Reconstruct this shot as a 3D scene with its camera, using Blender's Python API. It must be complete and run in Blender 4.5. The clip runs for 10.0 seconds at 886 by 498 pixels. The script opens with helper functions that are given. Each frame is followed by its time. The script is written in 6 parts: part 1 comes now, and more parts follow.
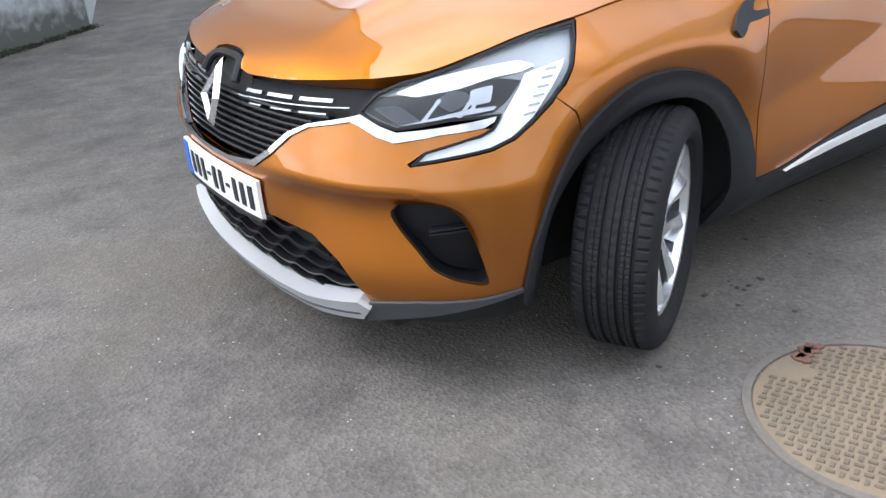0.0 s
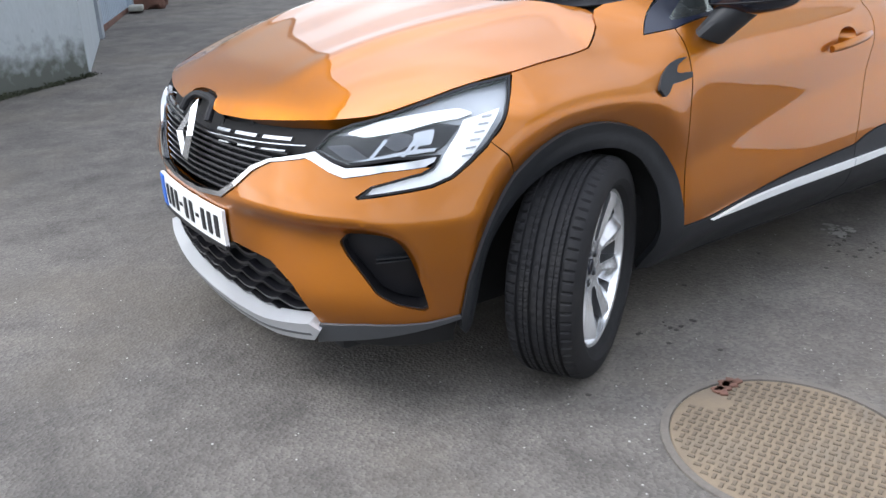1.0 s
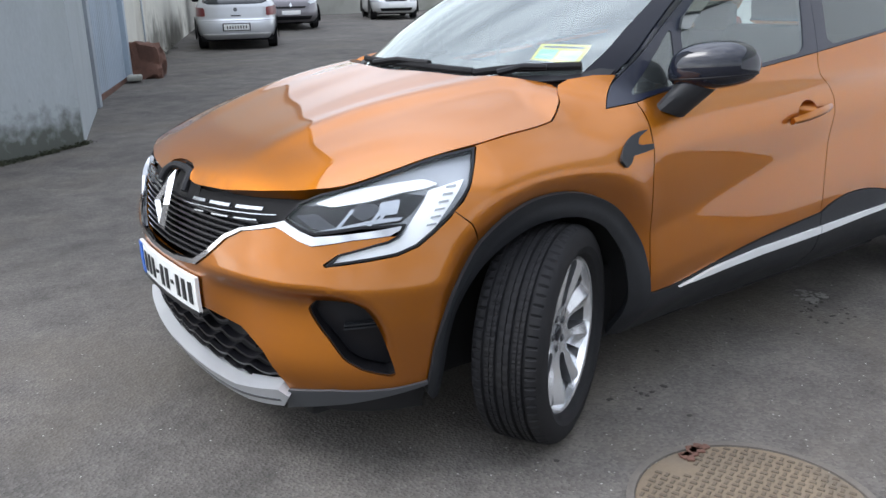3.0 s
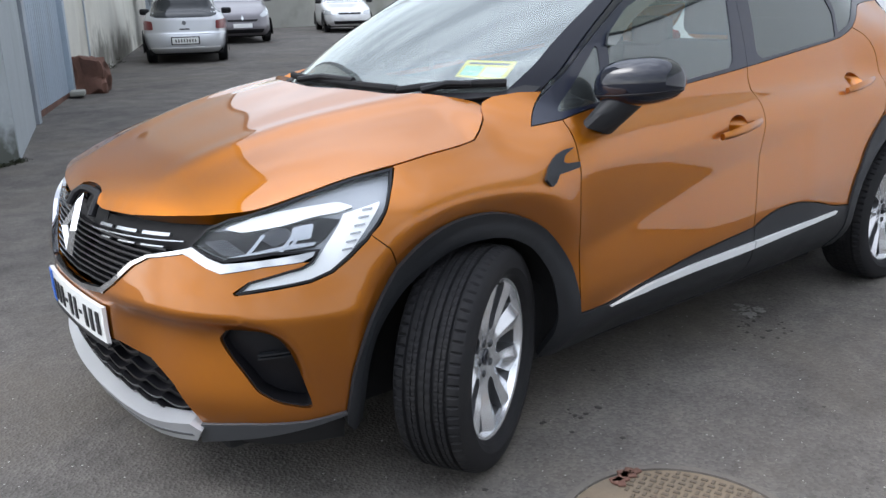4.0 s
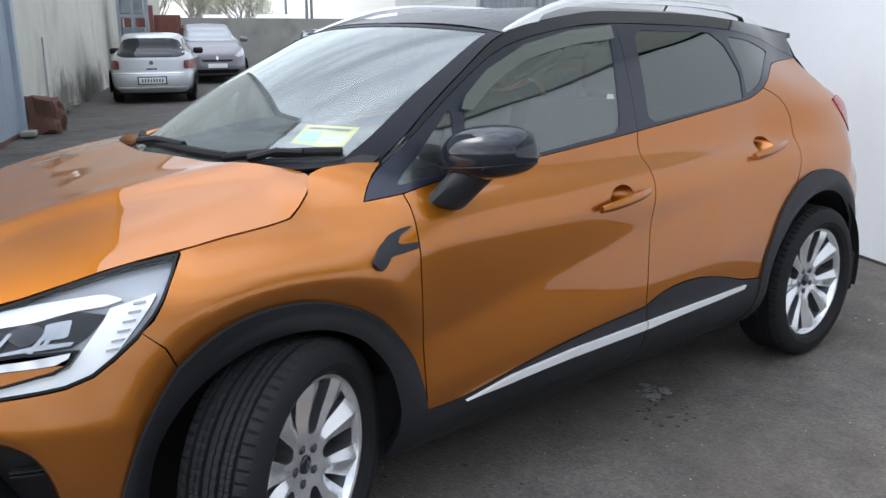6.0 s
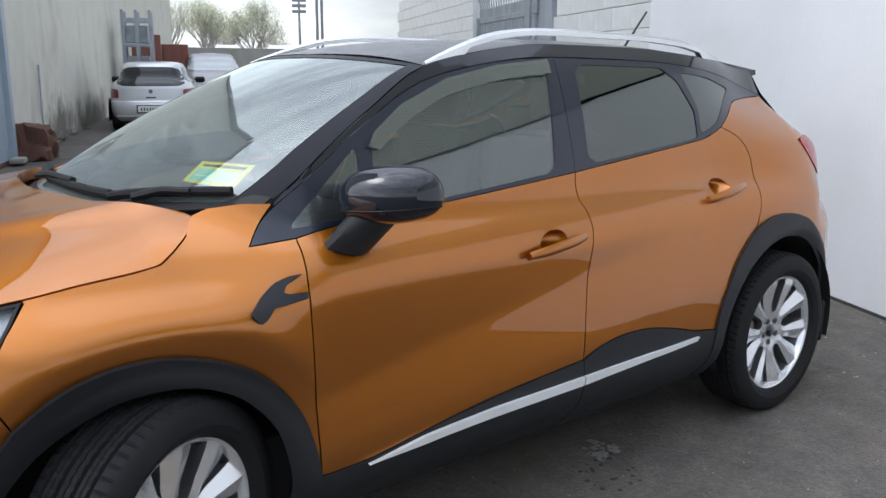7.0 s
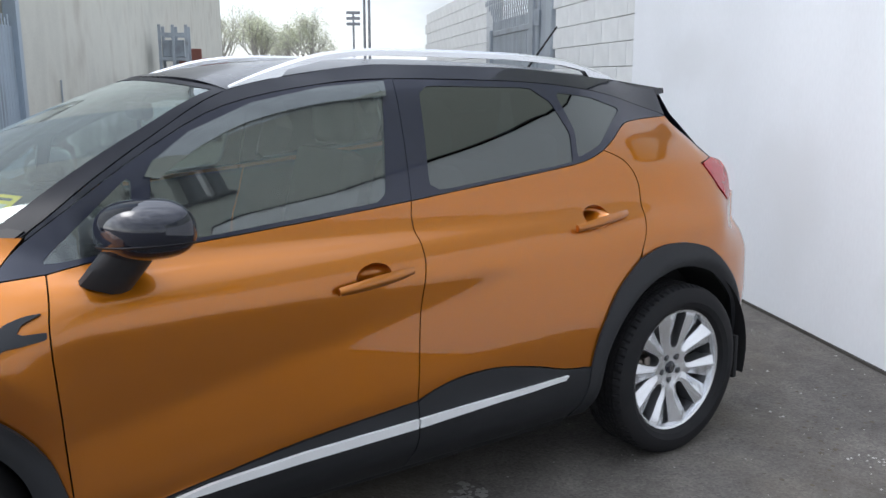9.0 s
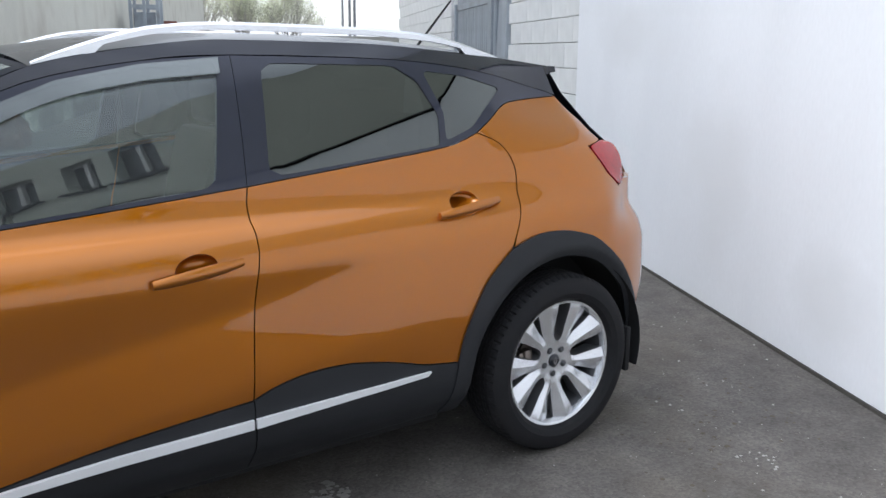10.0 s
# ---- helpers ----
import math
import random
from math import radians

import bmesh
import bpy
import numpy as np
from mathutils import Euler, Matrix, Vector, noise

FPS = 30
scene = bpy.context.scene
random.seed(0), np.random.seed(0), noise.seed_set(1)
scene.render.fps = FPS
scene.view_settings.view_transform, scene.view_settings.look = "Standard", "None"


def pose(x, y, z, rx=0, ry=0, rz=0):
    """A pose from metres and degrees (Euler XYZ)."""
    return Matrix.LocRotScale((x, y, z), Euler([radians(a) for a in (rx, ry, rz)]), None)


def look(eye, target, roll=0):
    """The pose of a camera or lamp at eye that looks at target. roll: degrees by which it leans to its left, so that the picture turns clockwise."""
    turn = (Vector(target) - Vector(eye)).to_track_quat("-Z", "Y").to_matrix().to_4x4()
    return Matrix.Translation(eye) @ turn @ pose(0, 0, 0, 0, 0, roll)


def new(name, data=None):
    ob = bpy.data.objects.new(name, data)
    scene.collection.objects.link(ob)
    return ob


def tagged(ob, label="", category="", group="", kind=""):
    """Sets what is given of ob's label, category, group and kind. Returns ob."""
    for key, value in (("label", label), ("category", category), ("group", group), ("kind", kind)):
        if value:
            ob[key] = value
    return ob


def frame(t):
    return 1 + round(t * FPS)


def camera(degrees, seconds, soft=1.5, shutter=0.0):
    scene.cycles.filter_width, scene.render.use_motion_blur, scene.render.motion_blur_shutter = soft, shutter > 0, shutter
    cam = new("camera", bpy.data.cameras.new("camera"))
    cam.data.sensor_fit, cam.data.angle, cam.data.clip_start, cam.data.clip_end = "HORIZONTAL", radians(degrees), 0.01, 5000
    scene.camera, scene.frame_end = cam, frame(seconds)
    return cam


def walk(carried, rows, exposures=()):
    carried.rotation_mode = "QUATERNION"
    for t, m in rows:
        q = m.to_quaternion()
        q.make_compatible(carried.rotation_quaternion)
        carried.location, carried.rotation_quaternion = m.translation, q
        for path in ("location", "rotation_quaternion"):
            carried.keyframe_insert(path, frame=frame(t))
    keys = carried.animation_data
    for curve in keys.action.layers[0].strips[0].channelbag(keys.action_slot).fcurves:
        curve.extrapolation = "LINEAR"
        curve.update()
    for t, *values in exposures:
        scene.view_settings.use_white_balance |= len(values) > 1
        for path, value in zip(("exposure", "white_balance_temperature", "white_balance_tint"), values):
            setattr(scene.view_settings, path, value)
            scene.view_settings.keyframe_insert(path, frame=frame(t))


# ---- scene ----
cam = camera(55.5, 10.0)
PATH = [
    (0, (-1.689, -2.25, 1.361), (-0.67, -0.77, 0.483), -3.5),
    (0.5, (-1.7, -2.423, 1.359), (-0.653, -0.932, 0.536), -2.3),
    (1, (-1.711, -2.507, 1.369), (-0.641, -0.993, 0.619), -1.4),
    (1.5, (-1.705, -2.53, 1.37), (-0.627, -1.006, 0.653), -1.2),
    (2, (-1.693, -2.55, 1.377), (-0.603, -1.01, 0.715), -0.9),
    (3.5, (-1.624, -2.61, 1.396), (-0.494, -1.069, 0.804), -1.4),
    (4, (-1.527, -2.599, 1.398), (-0.34, -1.098, 0.817), -1.3),
    (4.5, (-1.392, -2.548, 1.414), (-0.183, -1.065, 0.832), -1.0),
    (5, (-1.282, -2.512, 1.413), (-0.061, -1.038, 0.832), -0.9),
    (5.5, (-1.159, -2.545, 1.414), (0.063, -1.073, 0.832), -0.8),
    (6, (-0.962, -2.633, 1.441), (0.259, -1.128, 0.947), -0.5),
    (6.2, (-0.872, -2.666, 1.444), (0.343, -1.149, 0.974), -0.4),
    (7.5, (-0.459, -2.652, 1.44), (0.754, -1.117, 1.026), 0.4),
    (8, (-0.292, -2.658, 1.45), (0.913, -1.116, 1.038), 0.1),
    (8.5, (-0.101, -2.797, 1.467), (1.031, -1.194, 1.082), -0.5),
    (9, (0.085, -2.944, 1.477), (1.191, -1.326, 1.078), -0.1),
    (9.5, (0.298, -3.016, 1.466), (1.415, -1.417, 1.022), -0.0),
    (10, (0.554, -3.055, 1.485), (1.669, -1.458, 1.03), 0.3),
]
walk(cam, [(t, look(eye, target, roll)) for t, eye, target, roll in PATH], [(0, .57), (1, .50), (2, .38), (3.5, .13), (5, .11), (6, .01), (7.5, -.18), (8.5, -.10), (10, .0)])
SKY, SUN = 0.15, 0.75

# ---------------------------------------------------------------- world and light
world = bpy.data.worlds.new("sky")
scene.world = world
world.use_nodes = True
wn, wl = world.node_tree.nodes, world.node_tree.links
wn.clear()
sky = wn.new("ShaderNodeTexSky")
sky.sky_type, sky.sun_disc = "NISHITA", False
sky.sun_elevation, sky.sun_rotation = radians(46), radians(306)
sky.air_density, sky.dust_density, sky.ozone_density = 1.0, 1.0, 1.0
pale = wn.new("ShaderNodeHueSaturation")
pale.inputs["Saturation"].default_value = 0.22
wl.new(sky.outputs[0], pale.inputs["Color"])
coord = wn.new("ShaderNodeTexCoord")
squash = wn.new("ShaderNodeMapping")
squash.inputs["Scale"].default_value = (1, 1, 3.5)
wl.new(coord.outputs["Generated"], squash.inputs["Vector"])
cloud = wn.new("ShaderNodeTexNoise")
cloud.inputs["Scale"].default_value, cloud.inputs["Detail"].default_value = 2.6, 6
wl.new(squash.outputs[0], cloud.inputs["Vector"])
ramp = wn.new("ShaderNodeValToRGB")
ramp.color_ramp.elements[0].position, ramp.color_ramp.elements[0].color = 0.38, (1.12, 1.17, 1.26, 1)
ramp.color_ramp.elements[1].position, ramp.color_ramp.elements[1].color = 0.62, (1.94, 2.0, 2.09, 1)
wl.new(cloud.outputs["Fac"], ramp.inputs["Fac"])
mul = wn.new("ShaderNodeMix")
mul.data_type, mul.blend_type = "RGBA", "MULTIPLY"
mul.inputs[0].default_value = 1
wl.new(pale.outputs[0], mul.inputs[6])
wl.new(ramp.outputs[0], mul.inputs[7])
# an overcast sky grows brighter towards the zenith
sepz = wn.new("ShaderNodeSeparateXYZ")
wl.new(coord.outputs["Generated"], sepz.inputs[0])
square = wn.new("ShaderNodeMath")
square.operation = "POWER"
square.use_clamp = True
square.inputs[1].default_value = 3.0
wl.new(sepz.outputs["Z"], square.inputs[0])
rise = wn.new("ShaderNodeMapRange")
rise.inputs["To Min"].default_value, rise.inputs["To Max"].default_value = 1.0, 4.7
wl.new(square.outputs[0], rise.inputs["Value"])
mul2 = wn.new("ShaderNodeVectorMath")
mul2.operation = "SCALE"
wl.new(mul.outputs[2], mul2.inputs[0])
wl.new(rise.outputs[0], mul2.inputs["Scale"])
bg = wn.new("ShaderNodeBackground")
bg.inputs["Strength"].default_value = SKY
wl.new(mul2.outputs[0], bg.inputs["Color"])
wl.new(bg.outputs[0], wn.new("ShaderNodeOutputWorld").inputs["Surface"])
sun = new("sun", bpy.data.lights.new("sun", "SUN"))
sun.data.energy, sun.data.angle, sun.data.color = SUN, radians(25), (1.0, 0.985, 0.955)
reach = 30 / math.tan(radians(46))
sun.matrix_world = look((-.809 * reach, .588 * reach, 30), (0, 0, 0))

# ---------------------------------------------------------------- materials
def principled(name):
    m = bpy.data.materials.new(name)
    m.use_nodes = True
    return m, m.node_tree.nodes, m.node_tree.links, m.node_tree.nodes["Principled BSDF"]


def mat(name, color, rough=0.6, metal=0.0, vary=0.15, scale=6.0, fine=80.0, bump=0.1, coat=0.0, stain=None, stain_scale=1.5, stain_amount=0.5, stretch=(1, 1, 1), depth=0.004, transmission=0.0, obj=0.0, spec=0.5):
    """A surface with variation at two scales, fine relief and, where given, stains of another colour."""
    m, n, l, p = principled(name)
    tc = n.new("ShaderNodeTexCoord")
    mp = n.new("ShaderNodeMapping")
    mp.inputs["Scale"].default_value = stretch
    l.new(tc.outputs["Object"], mp.inputs["Vector"])
    big, small = n.new("ShaderNodeTexNoise"), n.new("ShaderNodeTexNoise")
    big.inputs["Scale"].default_value, big.inputs["Detail"].default_value = scale, 5
    small.inputs["Scale"].default_value, small.inputs["Detail"].default_value = fine, 3
    for x in (big, small):
        l.new(mp.outputs[0], x.inputs["Vector"])
    add = n.new("ShaderNodeMath")
    add.operation = "MULTIPLY_ADD"
    l.new(small.outputs["Fac"], add.inputs[0])
    add.inputs[1].default_value = 0.5
    l.new(big.outputs["Fac"], add.inputs[2])
    rg = n.new("ShaderNodeMapRange")
    rg.inputs["From Min"].default_value, rg.inputs["From Max"].default_value = 0.45, 1.05
    rg.inputs["To Min"].default_value, rg.inputs["To Max"].default_value = 1 - vary, 1 + vary
    l.new(add.outputs[0], rg.inputs["Value"])
    hs = n.new("ShaderNodeHueSaturation")
    hs.inputs["Color"].default_value = (*color, 1)
    l.new(rg.outputs[0], hs.inputs["Value"])
    out = hs.outputs[0]
    if obj:
        oi = n.new("ShaderNodeObjectInfo")
        r2 = n.new("ShaderNodeMapRange")
        r2.inputs["To Min"].default_value, r2.inputs["To Max"].default_value = 1 - obj, 1 + obj
        l.new(oi.outputs["Random"], r2.inputs["Value"])
        h2 = n.new("ShaderNodeHueSaturation")
        l.new(out, h2.inputs["Color"])
        l.new(r2.outputs[0], h2.inputs["Value"])
        out = h2.outputs[0]
    if stain:
        sn = n.new("ShaderNodeTexNoise")
        sn.inputs["Scale"].default_value, sn.inputs["Detail"].default_value = stain_scale, 7
        l.new(mp.outputs[0], sn.inputs["Vector"])
        sr = n.new("ShaderNodeMapRange")
        sr.inputs["From Min"].default_value, sr.inputs["From Max"].default_value = 0.5, 0.72
        sr.inputs["To Max"].default_value = stain_amount
        l.new(sn.outputs["Fac"], sr.inputs["Value"])
        mx = n.new("ShaderNodeMix")
        mx.data_type = "RGBA"
        l.new(sr.outputs[0], mx.inputs[0])
        l.new(out, mx.inputs[6])
        mx.inputs[7].default_value = (*stain, 1)
        out = mx.outputs[2]
    l.new(out, p.inputs["Base Color"])
    rr = n.new("ShaderNodeMapRange")
    rr.inputs["To Min"].default_value, rr.inputs["To Max"].default_value = max(0.02, rough - 0.1 * min(1, rough * 2)), min(1, rough + 0.1 * min(1, rough * 2))
    l.new(big.outputs["Fac"], rr.inputs["Value"])
    l.new(rr.outputs[0], p.inputs["Roughness"])
    p.inputs["Metallic"].default_value = metal
    p.inputs["Specular IOR Level"].default_value = spec
    p.inputs["Coat Weight"].default_value = coat
    p.inputs["Coat Roughness"].default_value = 0.04
    p.inputs["Transmission Weight"].default_value = transmission
    if bump:
        b = n.new("ShaderNodeBump")
        b.inputs["Strength"].default_value, b.inputs["Distance"].default_value = bump, depth
        l.new(small.outputs["Fac"], b.inputs["Height"])
        l.new(b.outputs[0], p.inputs["Normal"])
    return m


def glass(name, tint, gloss=1.0, film=0.0):
    """Thin pane: tinted see-through with a mirror-like surface that grows towards grazing, and a film of dust and dew."""
    m, n, l, p = principled(name)
    n.remove(p)
    t, g, f, mx = n.new("ShaderNodeBsdfTransparent"), n.new("ShaderNodeBsdfGlossy"), n.new("ShaderNodeFresnel"), n.new("ShaderNodeMixShader")
    t.inputs["Color"].default_value = (*tint, 1)
    g.inputs["Roughness"].default_value = 0.015
    g.inputs["Color"].default_value = (.93, 1, .985, 1)
    f.inputs["IOR"].default_value = 1.7
    k = n.new("ShaderNodeMath")
    k.operation = "MULTIPLY_ADD"
    k.use_clamp = True
    l.new(f.outputs[0], k.inputs[0])
    k.inputs[1].default_value = 1.25 * gloss
    k.inputs[2].default_value = 0.03 * gloss
    l.new(k.outputs[0], mx.inputs[0])
    l.new(t.outputs[0], mx.inputs[1])
    l.new(g.outputs[0], mx.inputs[2])
    out = mx.outputs[0]
    if film:
        df, ns, tc, mr, m2 = n.new("ShaderNodeBsdfDiffuse"), n.new("ShaderNodeTexNoise"), n.new("ShaderNodeTexCoord"), n.new("ShaderNodeMapRange"), n.new("ShaderNodeMixShader")
        df.inputs["Color"].default_value = (.60, .66, .66, 1)
        ns.inputs["Scale"].default_value, ns.inputs["Detail"].default_value = 5, 6
        l.new(tc.outputs["Object"], ns.inputs["Vector"])
        mr.inputs["To Min"].default_value, mr.inputs["To Max"].default_value = film * .75, film * 1.25
        l.new(ns.outputs["Fac"], mr.inputs["Value"])
        l.new(mr.outputs[0], m2.inputs[0])
        l.new(out, m2.inputs[1])
        l.new(df.outputs[0], m2.inputs[2])
        out = m2.outputs[0]
    l.new(out, n["Material Output"].inputs["Surface"])
    return m


def car_paint(name, light, deep):
    """Metallic paint under a clear coat, with the faintest unevenness of tone."""
    m, n, l, p = principled(name)
    tc, ns, rp = n.new("ShaderNodeTexCoord"), n.new("ShaderNodeTexNoise"), n.new("ShaderNodeMix")
    ns.inputs["Scale"].default_value, ns.inputs["Detail"].default_value = 1.6, 3
    l.new(tc.outputs["Object"], ns.inputs["Vector"])
    rp.data_type = "RGBA"
    l.new(ns.outputs["Fac"], rp.inputs[0])
    rp.inputs[6].default_value, rp.inputs[7].default_value = (*light, 1), (*deep, 1)
    l.new(rp.outputs[2], p.inputs["Base Color"])
    p.inputs["Roughness"].default_value, p.inputs["Metallic"].default_value = .40, .95
    p.inputs["Coat Weight"].default_value, p.inputs["Coat Roughness"].default_value, p.inputs["Coat IOR"].default_value = 1.0, .02, 1.55
    return m


ORANGE = car_paint("orange_paint", (0.425, 0.136, 0.005), (0.39, 0.123, 0.004))
SATIN_BLACK = mat("satin_black", (0.012, 0.015, 0.030), 0.30, 0.0, 0.1, 5, 20, 0.0, coat=0.4, spec=0.35)
GLOSS_BLACK = mat("gloss_black", (0.008, 0.010, 0.018), 0.10, 0.0, 0.1, 5, 20, 0.0, coat=0.5, spec=0.35)
CLADDING = mat("cladding", (0.019, 0.0205, 0.0235), 0.5, 0, 0.12, 6, 350, 0.25, depth=0.001, spec=0.3)
BLACK = mat("black_plastic", (0.010, 0.010, 0.012), 0.45, 0, 0.15, 8, 200, 0.1, depth=0.001, spec=0.25)
DARK = mat("dark_inside", (0.008, 0.008, 0.009), 0.9, 0, 0.1, 8, 60, 0)
CHROME = mat("chrome", (0.68, 0.69, 0.71), 0.08, 1.0, 0.03, 8, 80, 0)
SILVER = mat("silver_paint", (0.50, 0.51, 0.53), 0.30, 0.45, 0.04, 6, 500, 0.03, coat=0.4, depth=0.0005)
STRIP = mat("strip_paint", (0.72, 0.73, 0.74), 0.35, 0.1, 0.04, 6, 300, 0.03, coat=0.3, depth=0.0005)
ALLOY = mat("alloy", (0.76, 0.775, 0.80), 0.22, 0.75, 0.01, 8, 30, 0)
# darker copies of the alloy: shade in the wheel's depth is put into colour
ALLOY_DARK = mat("alloy_shade", (0.13, 0.135, 0.145), 0.35, 0.8, 0.06, 8, 200, 0)
BARREL = mat("barrel_shade", (0.05, 0.052, 0.056), 0.4, 0.6, 0.1, 8, 60, 0)
FLANK = mat("spoke_flank_shade", (0.16, 0.165, 0.175), 0.4, 0.6, 0.06, 8, 60, 0)
RUBBER = mat("rubber", (0.0125, 0.0125, 0.014), 0.75, 0, 0.2, 9, 160, 0.2, stain=(0.024, 0.023, 0.022), stain_scale=7, stain_amount=0.45, depth=0.001, spec=0.22)
IRON = mat("brake_disc", (0.22, 0.19, 0.17), 0.4, 0.9, 0.2, 20, 90, 0.1, stain=(0.25, 0.1, 0.04), stain_scale=9, stain_amount=0.5)
GRILLE_BLACK = mat("grille_black", (0.006, 0.006, 0.008), 0.34, 0, 0.1, 8, 60, 0, spec=0.4)
LAMP_WHITE = mat("lamp_white", (0.90, 0.91, 0.92), 0.3, 0, 0.03, 20, 200, 0.0, coat=0.5)
LAMP_CHROME = mat("lamp_reflector", (0.45, 0.47, 0.5), 0.2, 0.9, 0.1, 30, 200, 0.1)
LAMP_GREY = mat("lamp_grey", (0.36, 0.375, 0.40), 0.25, 0.2, 0.05, 12, 200, 0.0)
RED_LENS = mat("red_lens", (0.34, 0.010, 0.014), 0.25, 0, 0.2, 30, 120, 0.1, coat=0.3)
LAMP_SMOKE = mat("smoked_reflector", (0.03, 0.032, 0.038), 0.15, 0.7, 0.1, 30, 200, 0.05, coat=1.0)
GLASS_CLEAR = glass("lamp_glass", (0.97, 0.98, 0.99), 0.22)
GLASS_SCREEN = glass("screen_glass", (0.72, 0.82, 0.78), 1.1, 0.11)
GLASS_SIDE = glass("side_glass", (0.62, 0.72, 0.68), 1.1, 0.05)
GLASS_DARK = glass("privacy_glass", (0.016, 0.018, 0.02), 1.0)
GLASS_VISOR = glass("visor_acrylic", (0.16, 0.15, 0.17), 1.6, 0.035)
SEAT = mat("seat_cloth", (0.05, 0.05, 0.052), 0.9, 0, 0.1, 8, 20, 0)
PLATE_WHITE = mat("plate_white", (0.78, 0.79, 0.78), 0.35, 0, 0.05, 20, 150, 0.0, coat=0.4)
PLATE_BLUE = mat("plate_blue", (0.02, 0.12, 0.5), 0.35, 0, 0.05, 20, 150, 0)
FRIT = mat("screen_frit", (0.006, 0.007, 0.012), 0.35, 0, 0.1, 8, 60, 0, spec=0.12)
INK = mat("ink", (0.012, 0.012, 0.014), 0.5, 0, 0.1, 20, 150, 0)
ROOF_BLACK = mat("roof_black", (0.014, 0.015, 0.020), 0.28, 0.0, 0.1, 5, 20, 0.0, coat=0.2)


# ---------------------------------------------------------------- mesh helpers
def obj(name, verts, faces, material, parent=None, label="", smooth=True, sharp=30, mats=None, face_mats=None):
    me = bpy.data.meshes.new(name)
    me.from_pydata([tuple(map(float, v)) for v in verts], [], [tuple(int(i) for i in f) for f in faces])
    for m in (mats or [material]):
        me.materials.append(m)
    if face_mats is not None:
        me.polygons.foreach_set("material_index", face_mats)
    if smooth:
        me.polygons.foreach_set("use_smooth", [True] * len(me.polygons))
        me.set_sharp_from_angle(angle=radians(sharp))
    me.validate()
    me.update()
    ob = new(name, me)
    if parent:
        ob.parent = parent
    if label:
        tagged(ob, label)
    return ob


def part(name, bm, material, parent=None, label="", smooth=True, sharp=35):
    bmesh.ops.recalc_face_normals(bm, faces=bm.faces)
    me = bpy.data.meshes.new(name)
    bm.to_mesh(me)
    bm.free()
    me.materials.append(material)
    if smooth:
        me.polygons.foreach_set("use_smooth", [True] * len(me.polygons))
        me.set_sharp_from_angle(angle=radians(sharp))
    ob = new(name, me)
    if parent:
        ob.parent = parent
    if label:
        tagged(ob, label)
    return ob


def thing(name, label, category, m=None, group="", kind=""):
    e = new(name)
    e.empty_display_size = 0.1
    if m is not None:
        e.matrix_world = m
    return tagged(e, label, category, group, kind)


def box(bm, lo, hi, bevel=0.0, m=None, segments=2):
    """A bevelled box between two corners, added to bm."""
    r = bmesh.ops.create_cube(bm, size=1)
    c, s = (Vector(lo) + Vector(hi)) / 2, Vector(hi) - Vector(lo)
    for v in r["verts"]:
        v.co = Vector((v.co.x * s.x, v.co.y * s.y, v.co.z * s.z)) + c
    vs = r["verts"]
    if bevel:
        es = list({e for v in vs for e in v.link_edges})
        out = bmesh.ops.bevel(bm, geom=es, offset=bevel, segments=segments, affect="EDGES", profile=0.5)
        vs = list({v for f in out["faces"] for v in f.verts} | {v for v in vs if v.is_valid})
    if m is not None:
        bmesh.ops.transform(bm, matrix=m, verts=vs)
    return vs


def rod(bm, pts, r, sides=8, r_end=None):
    """A tube along points."""
    pts = [Vector(p) for p in pts]
    rings = []
    for i, p in enumerate(pts):
        d = (pts[min(i + 1, len(pts) - 1)] - pts[max(i - 1, 0)]).normalized()
        a = d.cross(Vector((0, 0, 1)) if abs(d.z) < 0.95 else Vector((1, 0, 0))).normalized()
        b = d.cross(a)
        k = r if r_end is None else r + (r_end - r) * i / (len(pts) - 1)
        rings.append([bm.verts.new(p + k * (math.cos(2 * math.pi * j / sides) * a + math.sin(2 * math.pi * j / sides) * b)) for j in range(sides)])
    for q, w in zip(rings, rings[1:]):
        for j in range(sides):
            bm.faces.new((q[j], q[(j + 1) % sides], w[(j + 1) % sides], w[j]))
    bm.faces.new(rings[0])
    bm.faces.new(rings[-1][::-1])


def revolve(profile, n, axis="y"):
    """Vertices and faces of a ring: profile of (along axis, radius), closed round."""
    verts, faces = [], []
    for k in range(n):
        a = 2 * math.pi * k / n
        for y, r in profile:
            verts.append((r * math.sin(a), y, r * math.cos(a)))
    m = len(profile)
    for k in range(n):
        q, w = k * m, ((k + 1) % n) * m
        for i in range(m - 1):
            faces.append((q + i, q + i + 1, w + i + 1, w + i))
    return verts, faces


def fair(pts, n=4):
    """A smooth curve through open points."""
    p = np.array([pts[0]] + list(pts) + [pts[-1]], float)
    out = []
    for a, b, c, d in zip(p, p[1:], p[2:], p[3:]):
        for t in np.arange(n) / n:
            out.append(.5 * (2 * b + (c - a) * t + (2 * a - 5 * b + 4 * c - d) * t * t + (3 * b - a - 3 * c + d) * t ** 3))
    return [tuple(q) for q in out] + [tuple(p[-1])]


def inside(poly, pts):
    """Which of the points lie inside the closed polygon."""
    poly, pts = np.asarray(poly), np.asarray(pts)
    res = np.zeros(len(pts), bool)
    a, b = poly, np.roll(poly, -1, axis=0)
    for (x0, y0), (x1, y1) in zip(a, b):
        if y0 == y1:
            continue
        c = ((y0 > pts[:, 1]) != (y1 > pts[:, 1])) & (pts[:, 0] < (x1 - x0) * (pts[:, 1] - y0) / (y1 - y0) + x0)
        res ^= c
    return res


